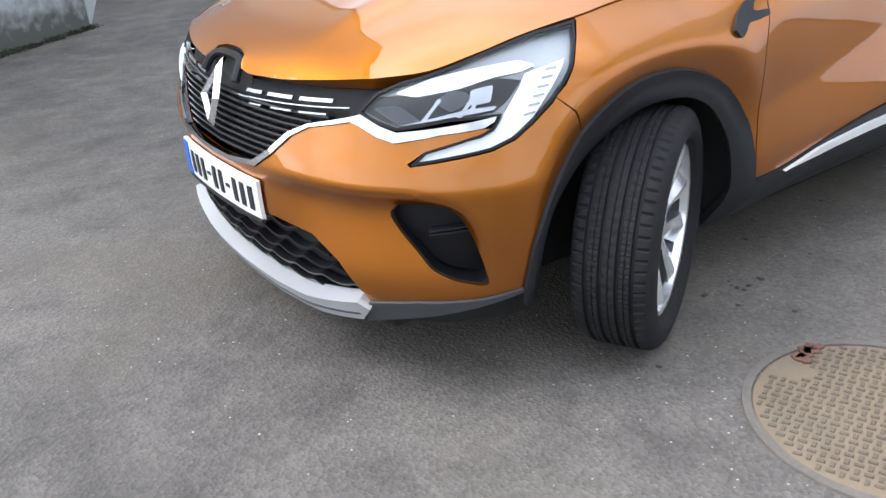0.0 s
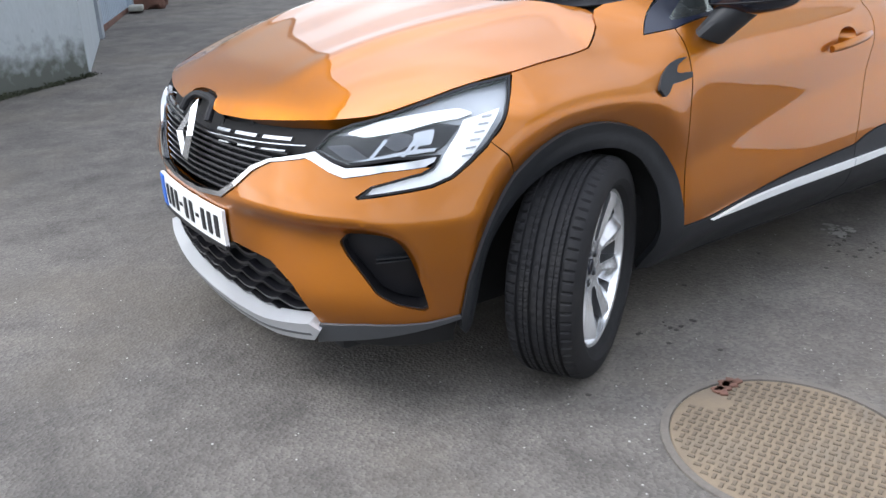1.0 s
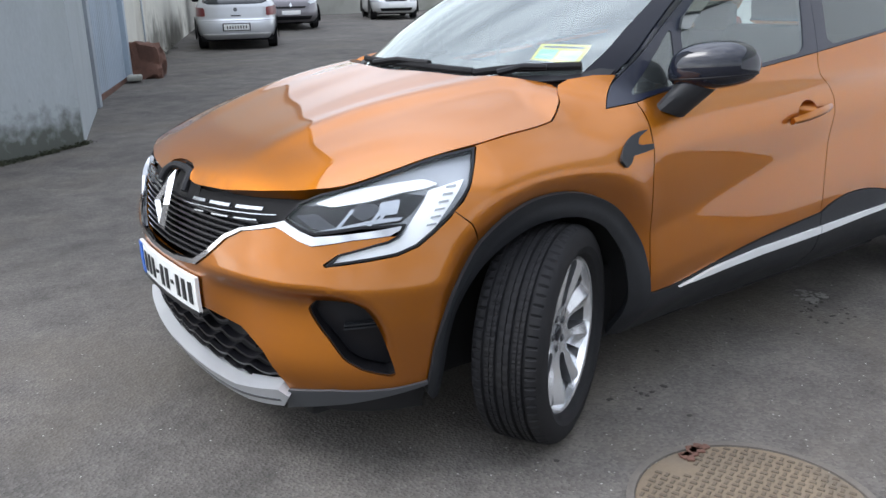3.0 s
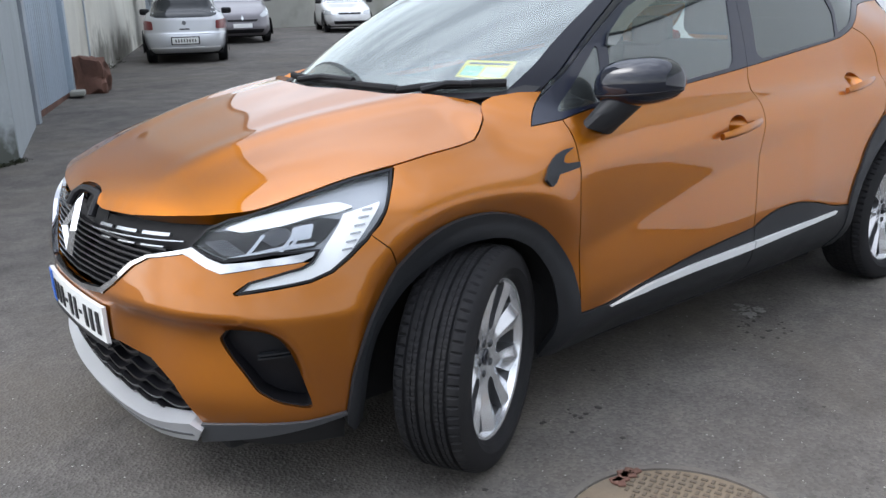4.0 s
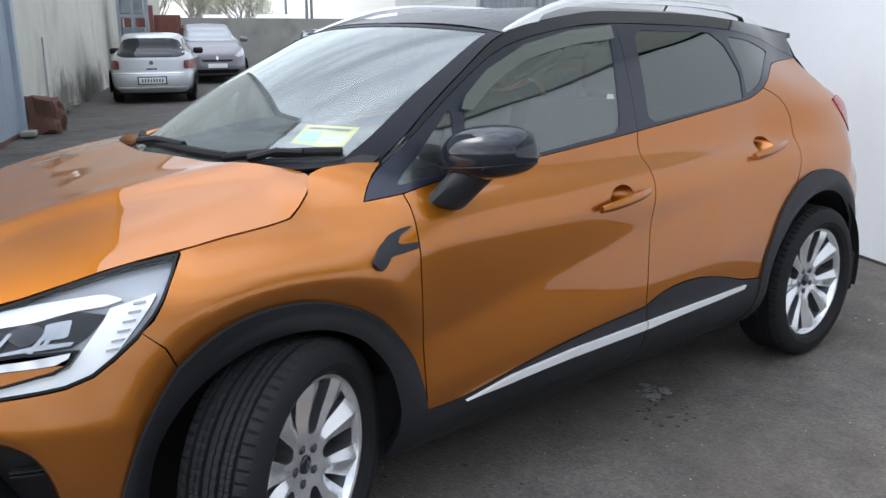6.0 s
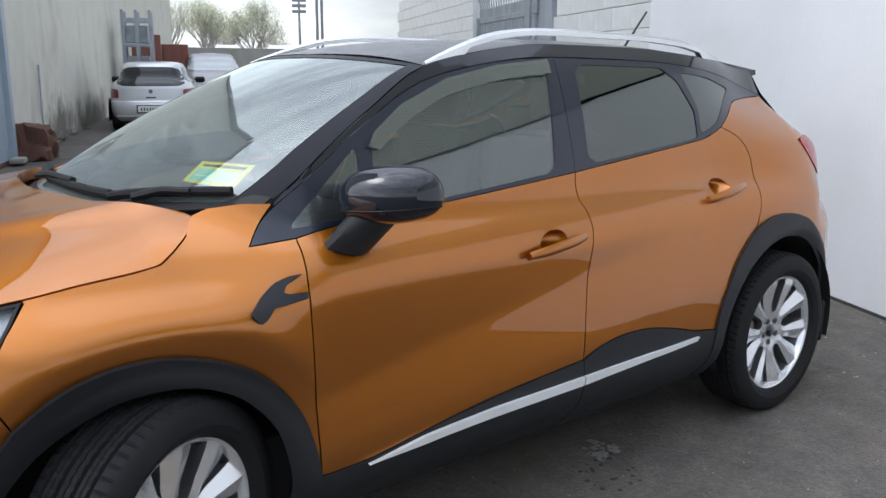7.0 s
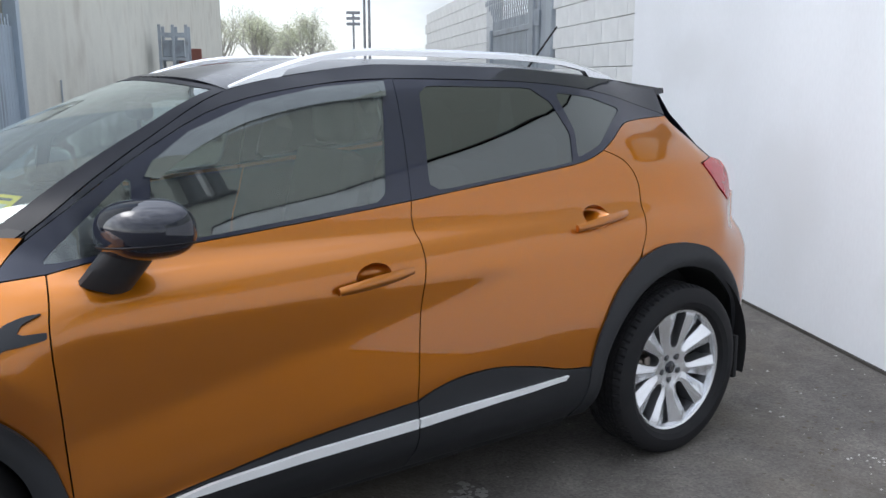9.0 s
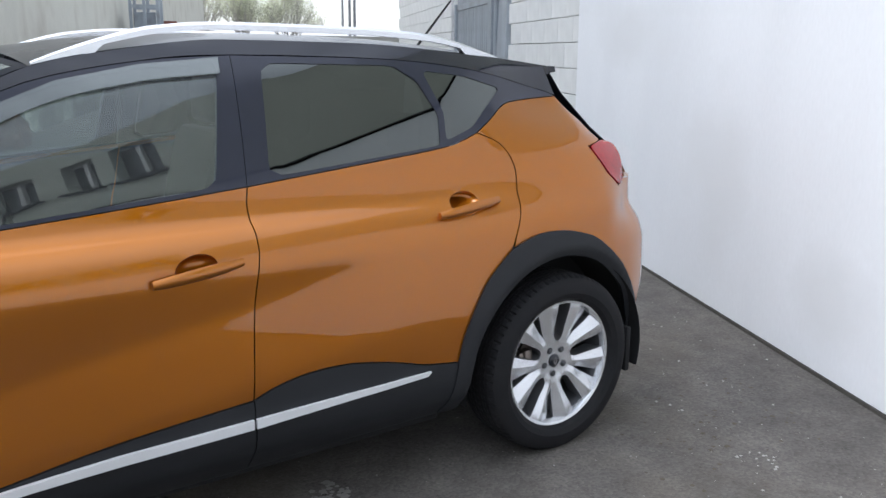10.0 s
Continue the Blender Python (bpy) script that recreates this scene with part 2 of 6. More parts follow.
def rounded(poly, k=0.35, times=2):
    """Softens the corners of a closed polygon by cutting them."""
    p = np.asarray(poly, float)
    for _ in range(times):
        nxt = np.roll(p, -1, axis=0)
        q = np.empty((2 * len(p), 2))
        q[0::2], q[1::2] = p * (1 - k / 2) + nxt * k / 2, p * k / 2 + nxt * (1 - k / 2)
        p = q
    return p


def dense(poly, step):
    out = []
    p = np.asarray(poly, float)
    for a, b in zip(p, np.roll(p, -1, axis=0)):
        n = max(1, int(math.ceil(np.hypot(*(b - a)) / step)))
        out += [a + (b - a) * i / n for i in range(n)]
    return np.array(out)


def shrink(poly, g):
    """Moves a closed polygon inwards by g, to leave a joint to its neighbour."""
    p = np.asarray(poly, float)
    area = np.sum(p[:, 0] * np.roll(p[:, 1], -1) - np.roll(p[:, 0], -1) * p[:, 1])
    s = 1 if area > 0 else -1
    a, b = p - np.roll(p, 1, axis=0), np.roll(p, -1, axis=0) - p
    a /= np.linalg.norm(a, axis=1)[:, None] + 1e-12
    b /= np.linalg.norm(b, axis=1)[:, None] + 1e-12
    na, nb = np.stack([-a[:, 1], a[:, 0]], 1) * s, np.stack([-b[:, 1], b[:, 0]], 1) * s
    m = na + nb
    m /= np.maximum(np.linalg.norm(m, axis=1)[:, None], 0.5)
    k = np.clip(1 / np.maximum(np.sum(m * na, axis=1), 0.4), 1, 2)
    return p + m * (g * k)[:, None]


from mathutils.geometry import delaunay_2d_cdt


def sheet(name, fmap, poly, material, parent, holes=(), step=0.022, gap=0.0020, offset=0.0, thick=0.018, label="", flip=False, ref=(1.2, 0, 0.6), soft=0.0, rim_mat=None):
    """A panel cut out of a curved surface: fmap turns the plan (a, b) into space; the rim is turned inwards by thick."""
    if soft:
        poly = rounded(poly, soft)
    ring_ = dense(poly, step)
    ring_ = ring_[np.linalg.norm(ring_ - np.roll(ring_, 1, axis=0), axis=1) > 1e-4]
    outer = shrink(ring_, gap) if gap else ring_
    rings = [outer] + [dense(h, step) for h in holes]
    lo, hi = outer.min(0), outer.max(0)
    gx, gy = np.arange(lo[0] + step / 2, hi[0], step), np.arange(lo[1] + step / 2, hi[1], step)
    grid = np.array([(x + (0.5 * step if j % 2 else 0), y) for j, y in enumerate(gy) for x in gx]).reshape(-1, 2)
    if len(grid):
        ok = inside(outer, grid)
        for h in rings[1:]:
            ok &= ~inside(h, grid)
        grid = grid[ok]
    if len(grid):
        allb = np.concatenate(rings)
        far = np.ones(len(grid), bool)
        for i in range(0, len(grid), 2000):
            d = ((grid[i:i + 2000, None, :] - allb[None]) ** 2).sum(-1).min(1)
            far[i:i + 2000] = d > (0.5 * step) ** 2
        grid = grid[far]
    pts, edges = [], []
    for r in rings:
        s = len(pts)
        pts += [Vector(q) for q in r]
        edges += [(s + i, s + (i + 1) % len(r)) for i in range(len(r))]
    pts += [Vector(q) for q in grid]
    v2, _, f2, *_ = delaunay_2d_cdt(pts, edges, [], 0, 1e-6)
    v2 = np.array([tuple(v) for v in v2])
    f2 = np.array([f for f in f2])
    cen = v2[f2].mean(1)
    ok = inside(outer, cen)
    for r in rings[1:]:
        ok &= ~inside(r, cen)
    f2 = f2[ok]
    h = 0.004
    P = fmap(v2[:, 0], v2[:, 1])
    du = fmap(v2[:, 0] + h, v2[:, 1]) - fmap(v2[:, 0] - h, v2[:, 1])
    dv = fmap(v2[:, 0], v2[:, 1] + h) - fmap(v2[:, 0], v2[:, 1] - h)
    N = np.cross(du, dv)
    N /= np.linalg.norm(N, axis=1)[:, None] + 1e-12
    rv = np.array(ref)
    # wind all faces the same way, slivers left out
    e1, e2 = v2[f2[:, 1]] - v2[f2[:, 0]], v2[f2[:, 2]] - v2[f2[:, 0]]
    area = e1[:, 0] * e2[:, 1] - e1[:, 1] * e2[:, 0]
    f2[area < 0] = f2[area < 0][:, ::-1]
    f2 = f2[np.abs(area) > 1e-8]
    if np.sum(N * (P - rv)) < 0:
        N = -N
        f2 = f2[:, ::-1]
    P = P + N * offset
    faces = [tuple(f) for f in f2]
    count = {}
    for f in faces:
        for i, j in ((f[0], f[1]), (f[1], f[2]), (f[2], f[0])):
            count[(i, j)] = True
    rim = [(i, j) for (i, j) in count if (j, i) not in count]
    verts = list(P)
    if thick:
        # a small rounded lip, then the turned-in edge
        ring = sorted({i for e in rim for i in e})
        low = {}
        for i in ring:
            low[i] = len(verts)
            verts.append(P[i] - N[i] * thick)
        for i, j in rim:
            faces.append((j, i, low[i], low[j]))
    if flip:
        verts = [(v[0], -v[1], v[2]) for v in verts]
        faces = [f[::-1] for f in faces]
    if rim_mat:
        return obj(name, verts, faces, material, parent, label, sharp=22, mats=[material, rim_mat], face_mats=[0] * len(f2) + [1] * (len(faces) - len(f2)))
    return obj(name, verts, faces, material, parent, label, sharp=40)

def spline(xs, ys):
    """Smooth shape-keeping curve through the points."""
    xs, ys = np.array(xs, float), np.array(ys, float)
    h, d = np.diff(xs), np.diff(ys) / np.diff(xs)
    m = np.zeros(len(xs))
    m[0], m[-1] = d[0], d[-1]
    for i in range(1, len(xs) - 1):
        if d[i - 1] * d[i] > 0:
            w1, w2 = 2 * h[i] + h[i - 1], h[i] + 2 * h[i - 1]
            m[i] = (w1 + w2) / (w1 / d[i - 1] + w2 / d[i])
    def f(x):
        x = np.clip(np.asarray(x, float), xs[0], xs[-1])
        i = np.clip(np.searchsorted(xs, x) - 1, 0, len(xs) - 2)
        t = (x - xs[i]) / h[i]
        return ((1 + 2 * t) * (1 - t) ** 2 * ys[i] + t * (1 - t) ** 2 * h[i] * m[i] + t * t * (3 - 2 * t) * ys[i + 1] + t * t * (t - 1) * h[i] * m[i + 1])
    return f
OUT = [(-.905,0),(-.90,.15),(-.885,.30),(-.855,.44),(-.81,.56),(-.745,.66),(-.665,.745),(-.56,.81),(-.44,.85),(-.30,.872),(-.1,.882),(.2,.887),(.6,.885),(1.0,.882),(1.5,.882),(2.0,.885),(2.5,.885),(2.8,.872),(3.0,.84),(3.15,.78),(3.27,.66),(3.33,.5),(3.36,.25),(3.365,0)]
_o = np.array(OUT)
_l = np.concatenate([[0], np.cumsum(np.hypot(*np.diff(_o, axis=0).T))])
_l += .2 - _l[11]
U0, U1 = _l[0], _l[-1]
PX, PY = spline(_l, _o[:, 0]), spline(_l, _o[:, 1])
NOSE = spline([.12,.25,.33,.40,.52,.60,.65,.70,.78,.86,.95,1.05],[.12,.05,.02,.01,0,0,.011,.026,.050,.09,.15,.25])
FEND = spline([.2,.3,.4,.5,.7,.80,.85,.90,.95,.985,1.01,1.04,1.07,1.12],[.12,.05,.015,.01,.01,.013,.02,.06,.118,.145,.172,.215,.26,.31])
DOOR = spline([.2,.28,.33,.39,.45,.60,.70,.80,.87,.93,.98,1.01,1.06,1.10,1.2,1.3,1.455,1.53],[.15,.075,.034,.015,.012,.02,.022,.016,.018,.033,.07,.11,.14,.15,.18,.215,.283,.34])
REAR = spline([.2,.3,.38,.45,.6,.8,.9,1.0,1.1,1.14,1.2,1.32,1.434,1.5],[.15,.06,.022,.015,.005,.01,.015,.05,.09,.11,.17,.31,.36,.42])
TAILP = spline([.2,.3,.45,.6,.75,.82,.9,1.0,1.1,1.16,1.2,1.32,1.434,1.5],[.10,.06,.03,.015,.02,.04,.085,.09,.11,.16,.25,.36,.40,.45])
def step(a, b, x):
    t = np.clip((x - a) / (b - a), 0, 1)
    return t * t * (3 - 2 * t)
def waist(x, z):
    """How far the doors lie inside the line of the wheel arches."""
    return .022 * step(.35, .85, x) * (1 - step(1.9, 2.45, x)) * (1 - step(.93, 1.06, z))


# the doors' hollow flank: under the shoulder the skin leans in, below a line that rises to the rear it flares out again
_gu, _gz = np.linspace(.1, 2.9, 141), np.linspace(.45, .87, 85)
_U, _Z = np.meshgrid(_gu, _gz, indexing="ij")
_turn = np.interp(_gu, [.2, .5, 1.0, 1.5, 1.75, 2.0, 2.9], [.58, .615, .705, .785, .835, .93, .95])[:, None]
_foot = np.interp(_gu, [.2, .5, 1.0, 1.5, 2.0, 2.9], [.42, .44, .48, .55, .62, .64])[:, None]
_lean = np.radians(-3.2 + 7.4 * step(_turn + .022, _turn - .022, _Z) - 4.6 * step(_foot + .035, _foot - .035, _Z) + 2.6 * step(.855, .875, _Z))
_hollow = np.cumsum(np.tan(_lean), axis=1) * (_gz[1] - _gz[0])
_hollow = .018 + _hollow - _hollow[:, -1:]


def hollow(x, z):
    """The depth of the doors' skin under the shoulder."""
    x, z = np.broadcast_arrays(np.asarray(x, float), np.asarray(z, float))
    i, j = np.clip((x - .1) / .02, 0, 139.999), np.clip((z - .45) / .005, 0, 83.999)
    a, b = i.astype(int), j.astype(int)
    p, q = i - a, j - b
    low = (_hollow[a, b] * (1 - p) + _hollow[a + 1, b] * p) * (1 - q) + (_hollow[a, b + 1] * (1 - p) + _hollow[a + 1, b + 1] * p) * q
    return np.where(z > .87, DOOR(z), np.where(z < .45, low + DOOR(z) - DOOR(.45), low))


def side(u, z):
    """A point of the car's left flank: u runs from the middle of the nose along the flank to the middle of the tail."""
    u, z = np.asarray(u, float), np.asarray(z, float)
    x, y = PX(u), PY(u)
    tx, ty = PX(u + .004) - PX(u - .004), PY(u + .004) - PY(u - .004)
    n = np.hypot(tx, ty) + 1e-9
    a, b, c, e = step(-.55, -.2, x), step(.1, .5, x), step(2.2, 2.8, x), step(2.85, 3.12, x)
    d = NOSE(z) * (1 - a) + a * ((1 - b) * FEND(z) + b * ((1 - c) * hollow(x, z) + c * ((1 - e) * REAR(z) + e * TAILP(z)))) + waist(x, z)
    # a flared band round the front wheel arch leans in towards the wheel
    r = np.hypot(x, z - .36)
    q = np.clip((.507 - r) / .007, -30, 14)
    d = d + (.36 * .007 * np.log1p(np.exp(q)) - .011 * np.exp(-((r - .507) / .085) ** 2)) * (1 - step(.27, .46, x)) * step(-.50, -.36, x)
    # inwards normal of the outline
    return np.stack([x + d * ty / n, -(y - d * tx / n), z + 0 * x], -1)


def rolled(x0, wide, r0):
    """The flank with the inner lip of the arch cladding rolled in towards the wheel."""
    def f(u, z):
        p = side(u, z)
        p[..., 1] += .55 * np.clip(r0 - np.hypot((p[..., 0] - x0) / wide, p[..., 2] - .345), 0, .06)
        return p
    return f


def full(v, z):
    """The nose on both sides: v runs from 0 in the middle, positive to the left."""
    p = side(U0 + np.abs(v), z)
    p[..., 1] *= np.where(np.asarray(v) < 0, -1, 1)
    return p


SHELF = spline([-1.5, -.78, -.70, -.64, -.60, -.57, -.545, -.53, -.50], [.616, .615, .606, .583, .54, .46, .36, .30, .20])


def scooped(v, z):
    """The bumper skin, hollowed round the fog lamp openings."""
    u = U0 + np.abs(v)
    p = full(v, z)
    top = SHELF(u)
    slope = (SHELF(u + .004) - SHELF(u - .004)) / .008
    d = 0.048 * step(0, .058, (top - z) / np.sqrt(1 + slope ** 2)) * step(0.315, 0.55, z) * step(-1.28, -1.0, u)
    c = np.array([-0.1, 0.0])
    q = p[..., :2] - c
    p[..., :2] -= q / (np.linalg.norm(q, axis=-1)[..., None] + 1e-9) * d[..., None]
    return p


def both(half):
    """A closed outline across the nose from its left half, which starts and ends in the middle."""
    h = [(u - U0, z) for u, z in half]
    return h + [(-v, z) for v, z in h[::-1] if v > 1e-6]


# roof, bonnet and windscreen
TOPX = [.36, .40, .53, .714, .94, 1.236, 1.48, 1.98, 2.256, 2.55, 2.84, 2.9]
TOPZ = [1.085, 1.115, 1.212, 1.326, 1.443, 1.497, 1.519, 1.511, 1.491, 1.466, 1.433, 1.425]
top_z = spline(TOPX, TOPZ)
mid_z = spline([.85, .95, 1.3, 1.7, 2.1, 2.5, 2.9], [1.474, 1.494, 1.536, 1.547, 1.538, 1.500, 1.437])


def roof(x, y):
    e = side(x, top_z(x))
    ye = -e[..., 1]
    k = np.clip(np.abs(y) / ye, 0, 1.1)
    z = e[..., 2] + (mid_z(x) - e[..., 2]) * (1 - k ** 2.6)
    return np.stack([np.asarray(x, float) + 0 * k, np.asarray(y, float) + 0 * k, z], -1)


def screen(a, b):
    """The windscreen: a from -1 to 1 across, b from 0 at the cowl to 1 at the roof."""
    a, b = np.asarray(a, float), np.asarray(b, float)
    xe = .375 + b * (.955 - .375)
    e = side(xe, top_z(xe))
    cx, cz = .10 + b * .78, 1.135 + .397 * b - .05 * b * b + 0.055 * b * (1 - b)
    k = np.abs(a) ** 2.2
    return np.stack([cx + (e[..., 0] - cx) * k, a * -e[..., 1], cz + (e[..., 2] - cz) * k], -1)


# the bonnet's edge lies on the flank surface in front and beside, and runs on to the scuttle behind
HOOD_LINE = [(-1.385, .812), (-1.32, .815), (-1.17, .831), (-1.026, .847), (-.90, .858), (-.816, .865), (-.702, .877), (-.546, .907), (-.426, .931), (-.246, .954), (-.126, .967), (.0, .977), (.066, .986)]
_h = np.array([side(u, z) for u, z in HOOD_LINE])
EDX = list(_h[:, 0]) + [.16, .25]
hood_y = spline(EDX, list(-_h[:, 1]) + [.742, .74])
hood_e = spline(EDX, list(_h[:, 2]) + [1.008, 1.02])
hood_c = spline([-.86, -.80, -.72, -.6, -.45, -.25, -.05, .16, .25], [.832, .872, .918, .967, 1.014, 1.066, 1.106, 1.138, 1.15])


def bonnet(x, y):
    x, y = np.asarray(x, float), np.asarray(y, float)
    k = np.abs(y) / np.maximum(hood_y(x), 0.12)
    z = hood_c(x) + (hood_e(x) - hood_c(x)) * np.clip(k, 0, 1.2) ** 2.6
    r = np.abs(y) - (0.30 + 0.16 * step(-.75, .15, x))
    z = z + 0.012 * np.exp(-(r / 0.055) ** 2) * step(-.8, -.5, x) - 0.008 * np.exp(-(y / 0.16) ** 2) * step(-.7, -.4, x)
    return np.stack([x, y, z], -1)


HANDLES = ((1.280, .897), (2.220, .982))
def cup_outline(u0, z0):
    """The mouth of the hollow behind a door handle."""
    return [(u0 + .060 * math.cos(t), z0 + .007 + .006 * math.cos(t) + .036 * math.sin(t)) for t in np.linspace(0, 2 * math.pi, 36, endpoint=False)]


def cup(u0, z0):
    def f(u, z):
        p = side(u, z)
        r2 = ((u - u0) / .060) ** 2 + ((z - z0 - .007 - .1 * (u - u0)) / .036) ** 2
        p[..., 1] += .058 * np.clip(1 - r2, 0, 1) ** .6
        return p
    return f


def inset(pts):
    """Moves points of the flank along with its waist, so that they keep their place as seen from beside the mirror."""
    out = []
    for u, z in pts:
        k = float(waist(u, z)) / 1.8
        out.append((u + k * (u + .29), z + k * (z - 1.45)))
    return out


def under(pts, c, k=.972):
    """The edge of a painted panel, drawn in under the arch cladding."""
    return [(c[0] + (u - c[0]) * k, c[1] + (z - c[1]) * k) for u, z in pts]


LIP_GREY = mat("lip_plastic", (.048, .051, .056), .5, 0, .1, 6, 200, .1, depth=.001)
car = thing("car", "orange crossover car with black roof, parked, front wheels turned", "car")

# outlines on the flank (u, z)
AF_A = fair([(-.474, .318), (-.468, .36), (-.45, .45), (-.402, .564), (-.350, .646), (-.305, .705)])
AF_B = fair([(-.305, .705), (-.216, .765), (-.108, .797), (.024, .798), (.15, .763), (.27, .694), (.36, .588), (.398, .48), (.414, .388)])
AR_A = inset(fair([(2.125, .468), (2.16, .576), (2.25, .722), (2.372, .826)]))
AR_B = fair([(2.372, .826), (2.484, .862), (2.60, .864), (2.71, .842), (2.802, .803), (2.946, .69), (3.05, .565), (3.12, .48)])
SF_TOP = inset(fair([(.414, .388), (.558, .394), (.744, .425), (1.014, .467), (1.398, .500)]))
SR_TOP = inset(fair([(1.398, .500), (1.46, .524), (1.548, .544), (1.64, .550), (1.734, .545), (1.86, .522), (1.992, .487), (2.125, .468)]))
BELT_F = inset(fair([(.412, 1.012), (.552, 1.032), (.876, 1.052), (1.18, 1.075), (1.478, 1.10)]))
BELT_R = inset(fair([(1.478, 1.10), (1.80, 1.132), (2.154, 1.167), (2.26, 1.186), (2.338, 1.213)]))
CTIP = inset(fair([(2.338, 1.213), (2.42, 1.256), (2.505, 1.298), (2.60, 1.312), (2.87, 1.322)]))
SEAM_M = inset(fair([(1.478, 1.10), (1.454, .978), (1.421, .78), (1.405, .58), (1.398, .500)]))
SEAM_F = inset(fair([(.412, 1.012), (.402, .954), (.392, .864), (.402, .66), (.414, .388)]))
SEAM_R = inset(fair([(2.338, 1.213), (2.42, 1.175), (2.458, 1.11), (2.454, 1.026), (2.372, .826)]))
FENDER = [(-.375, .802), (-.345, .826), (-.288, .90), (-.243, .948), (-.246, .954), (-.126, .967), (0, .977), (.066, .986), (.108, 1.008), (.15, 1.033), (.172, 1.060), (.19, 1.077), (.23, 1.091), (.31, 1.100), (.378, 1.098), (.376, 1.092), (.29, 1.003)] + SEAM_F + under(AF_B[::-1], (0, .36)) + [(-.328, .762)]
DOOR_F = BELT_F + SEAM_M[1:] + SF_TOP[::-1][1:] + SEAM_F[::-1][1:-1]
DOOR_R = BELT_R + SEAM_R[1:] + under(AR_A[::-1], (2.63, .36)) + SR_TOP[::-1][1:] + SEAM_M[::-1][1:-1]
QUARTER = CTIP + [(2.93, 1.225), (2.945, 1.158), (2.838, 1.143), (2.916, 1.038), (3.0, .984), (3.06, .99), (3.12, 1.0), (U1, 1.0), (U1, .50), (3.3, .48)] + under(AR_B[::-1], (2.63, .36)) + SEAM_R[::-1][1:-1]
ARCH_F = AF_A + AF_B[1:] + [(.405, .22), (.352, .22)] + fair([(.352, .33), (.345, .42), (.310, .54), (.234, .634), (.16, .685), (.078, .714), (-.03, .718), (-.126, .699), (-.26, .628), (-.352, .525), (-.388, .42), (-.400, .32), (-.402, .25)]) + [(-.45, .25), (-.47, .28)]
ARCH_R = AR_A + AR_B[1:] + [(3.15, .30), (3.09, .28)] + fair([(3.065, .43), (3.0, .55), (2.94, .624), (2.80, .728), (2.628, .770), (2.46, .738), (2.325, .645), (2.235, .515), (2.198, .378), (2.19, .26)]) + [(2.11, .26)]
SILL_F = SF_TOP + [(1.43, .22), (.40, .20)]
SILL_R = SR_TOP + [(2.13, .25), (1.43, .22)]
STRIP_F = inset([(.552, .386), (.738, .418), (1.014, .438), (1.392, .447), (1.391, .417), (1.008, .408), (.738, .394)])
STRIP_R = inset([(1.398, .447), (2.006, .465), (1.99, .45), (1.397, .417)])
FRAME_F = fair([(.29, 1.003), (.365, 1.076), (.50, 1.172), (.70, 1.295), (.93, 1.403), (1.236, 1.458), (1.50, 1.474)]) + BELT_F[::-1]
FRAME_R = fair([(1.50, 1.474), (1.98, 1.464), (2.256, 1.442), (2.50, 1.405), (2.80, 1.34), (2.87, 1.322)]) + CTIP[::-1][1:] + BELT_R[::-1][1:]
GLASS_F = [(.665, 1.05), (.70, 1.254), (.81, 1.326), (1.0, 1.398), (1.224, 1.438), (1.452, 1.456), (1.385, 1.106), (.876, 1.063)]
GLASS_T = [(.40, 1.032), (.50, 1.118), (.645, 1.235), (.625, 1.05), (.552, 1.043)]
GLASS_R = [(1.585, 1.452), (2.05, 1.442), (2.13, 1.392), (2.19, 1.28), (2.178, 1.180), (2.12, 1.173), (1.55, 1.12)]
GLASS_Q = [(2.16, 1.425), (2.34, 1.405), (2.52, 1.358), (2.40, 1.285), (2.325, 1.232), (2.205, 1.192), (2.215, 1.29)]
ROOF_SIDE = fair([(.382, 1.098), (.40, 1.115), (.53, 1.212), (.714, 1.326), (.94, 1.443), (1.236, 1.497), (1.48, 1.519), (1.98, 1.511), (2.256, 1.491), (2.55, 1.466), (2.84, 1.433)]) + fair([(2.875, 1.325), (2.80, 1.34), (2.50, 1.405), (2.256, 1.442), (1.98, 1.464), (1.50, 1.474), (1.236, 1.458), (.93, 1.403), (.70, 1.295), (.50, 1.172), (.378, 1.087)])
TAIL = [(2.838, 1.143), (2.945, 1.16), (3.05, 1.14), (3.078, 1.08), (3.06, .99), (3.0, .984), (2.916, 1.038)]
LAMP = [(-.894, .79), (-.846, .834), (-.78, .858), (-.70, .873), (-.648, .884), (-.51, .913), (-.378, .938), (-.246, .95), (-.288, .90), (-.342, .834), (-.384, .792), (-.438, .75), (-.486, .72), (-.546, .702), (-.654, .69), (-.752, .678), (-.714, .708), (-.606, .732), (-.57, .738), (-.54, .752), (-.522, .774), (-.648, .773), (-.786, .755), (-.834, .767)]
DRL = [(-.432, .860), (-.325, .884), (-.375, .826), (-.432, .763), (-.474, .735), (-.505, .716), (-.555, .704), (-.66, .689), (-.740, .684), (-.716, .708), (-.648, .722), (-.57, .730), (-.535, .742), (-.486, .798), (-.45, .836)]
UPPER_BAR = [(-.80, .836), (-.708, .864), (-.612, .877), (-.438, .889), (-.40, .876), (-.444, .864), (-.51, .858), (-.618, .841), (-.744, .828)]
INNER = [(-.882, .797), (-.864, .827), (-.762, .833), (-.744, .827), (-.618, .839), (-.51, .857), (-.444, .847), (-.492, .804), (-.528, .784), (-.63, .779), (-.78, .762), (-.82, .772)]
PROJ_A = [(-.855, .803), (-.786, .810), (-.72, .775), (-.79, .770)]
PROJ_B = [(-.69, .816), (-.642, .838), (-.60, .834), (-.576, .816), (-.642, .792)]
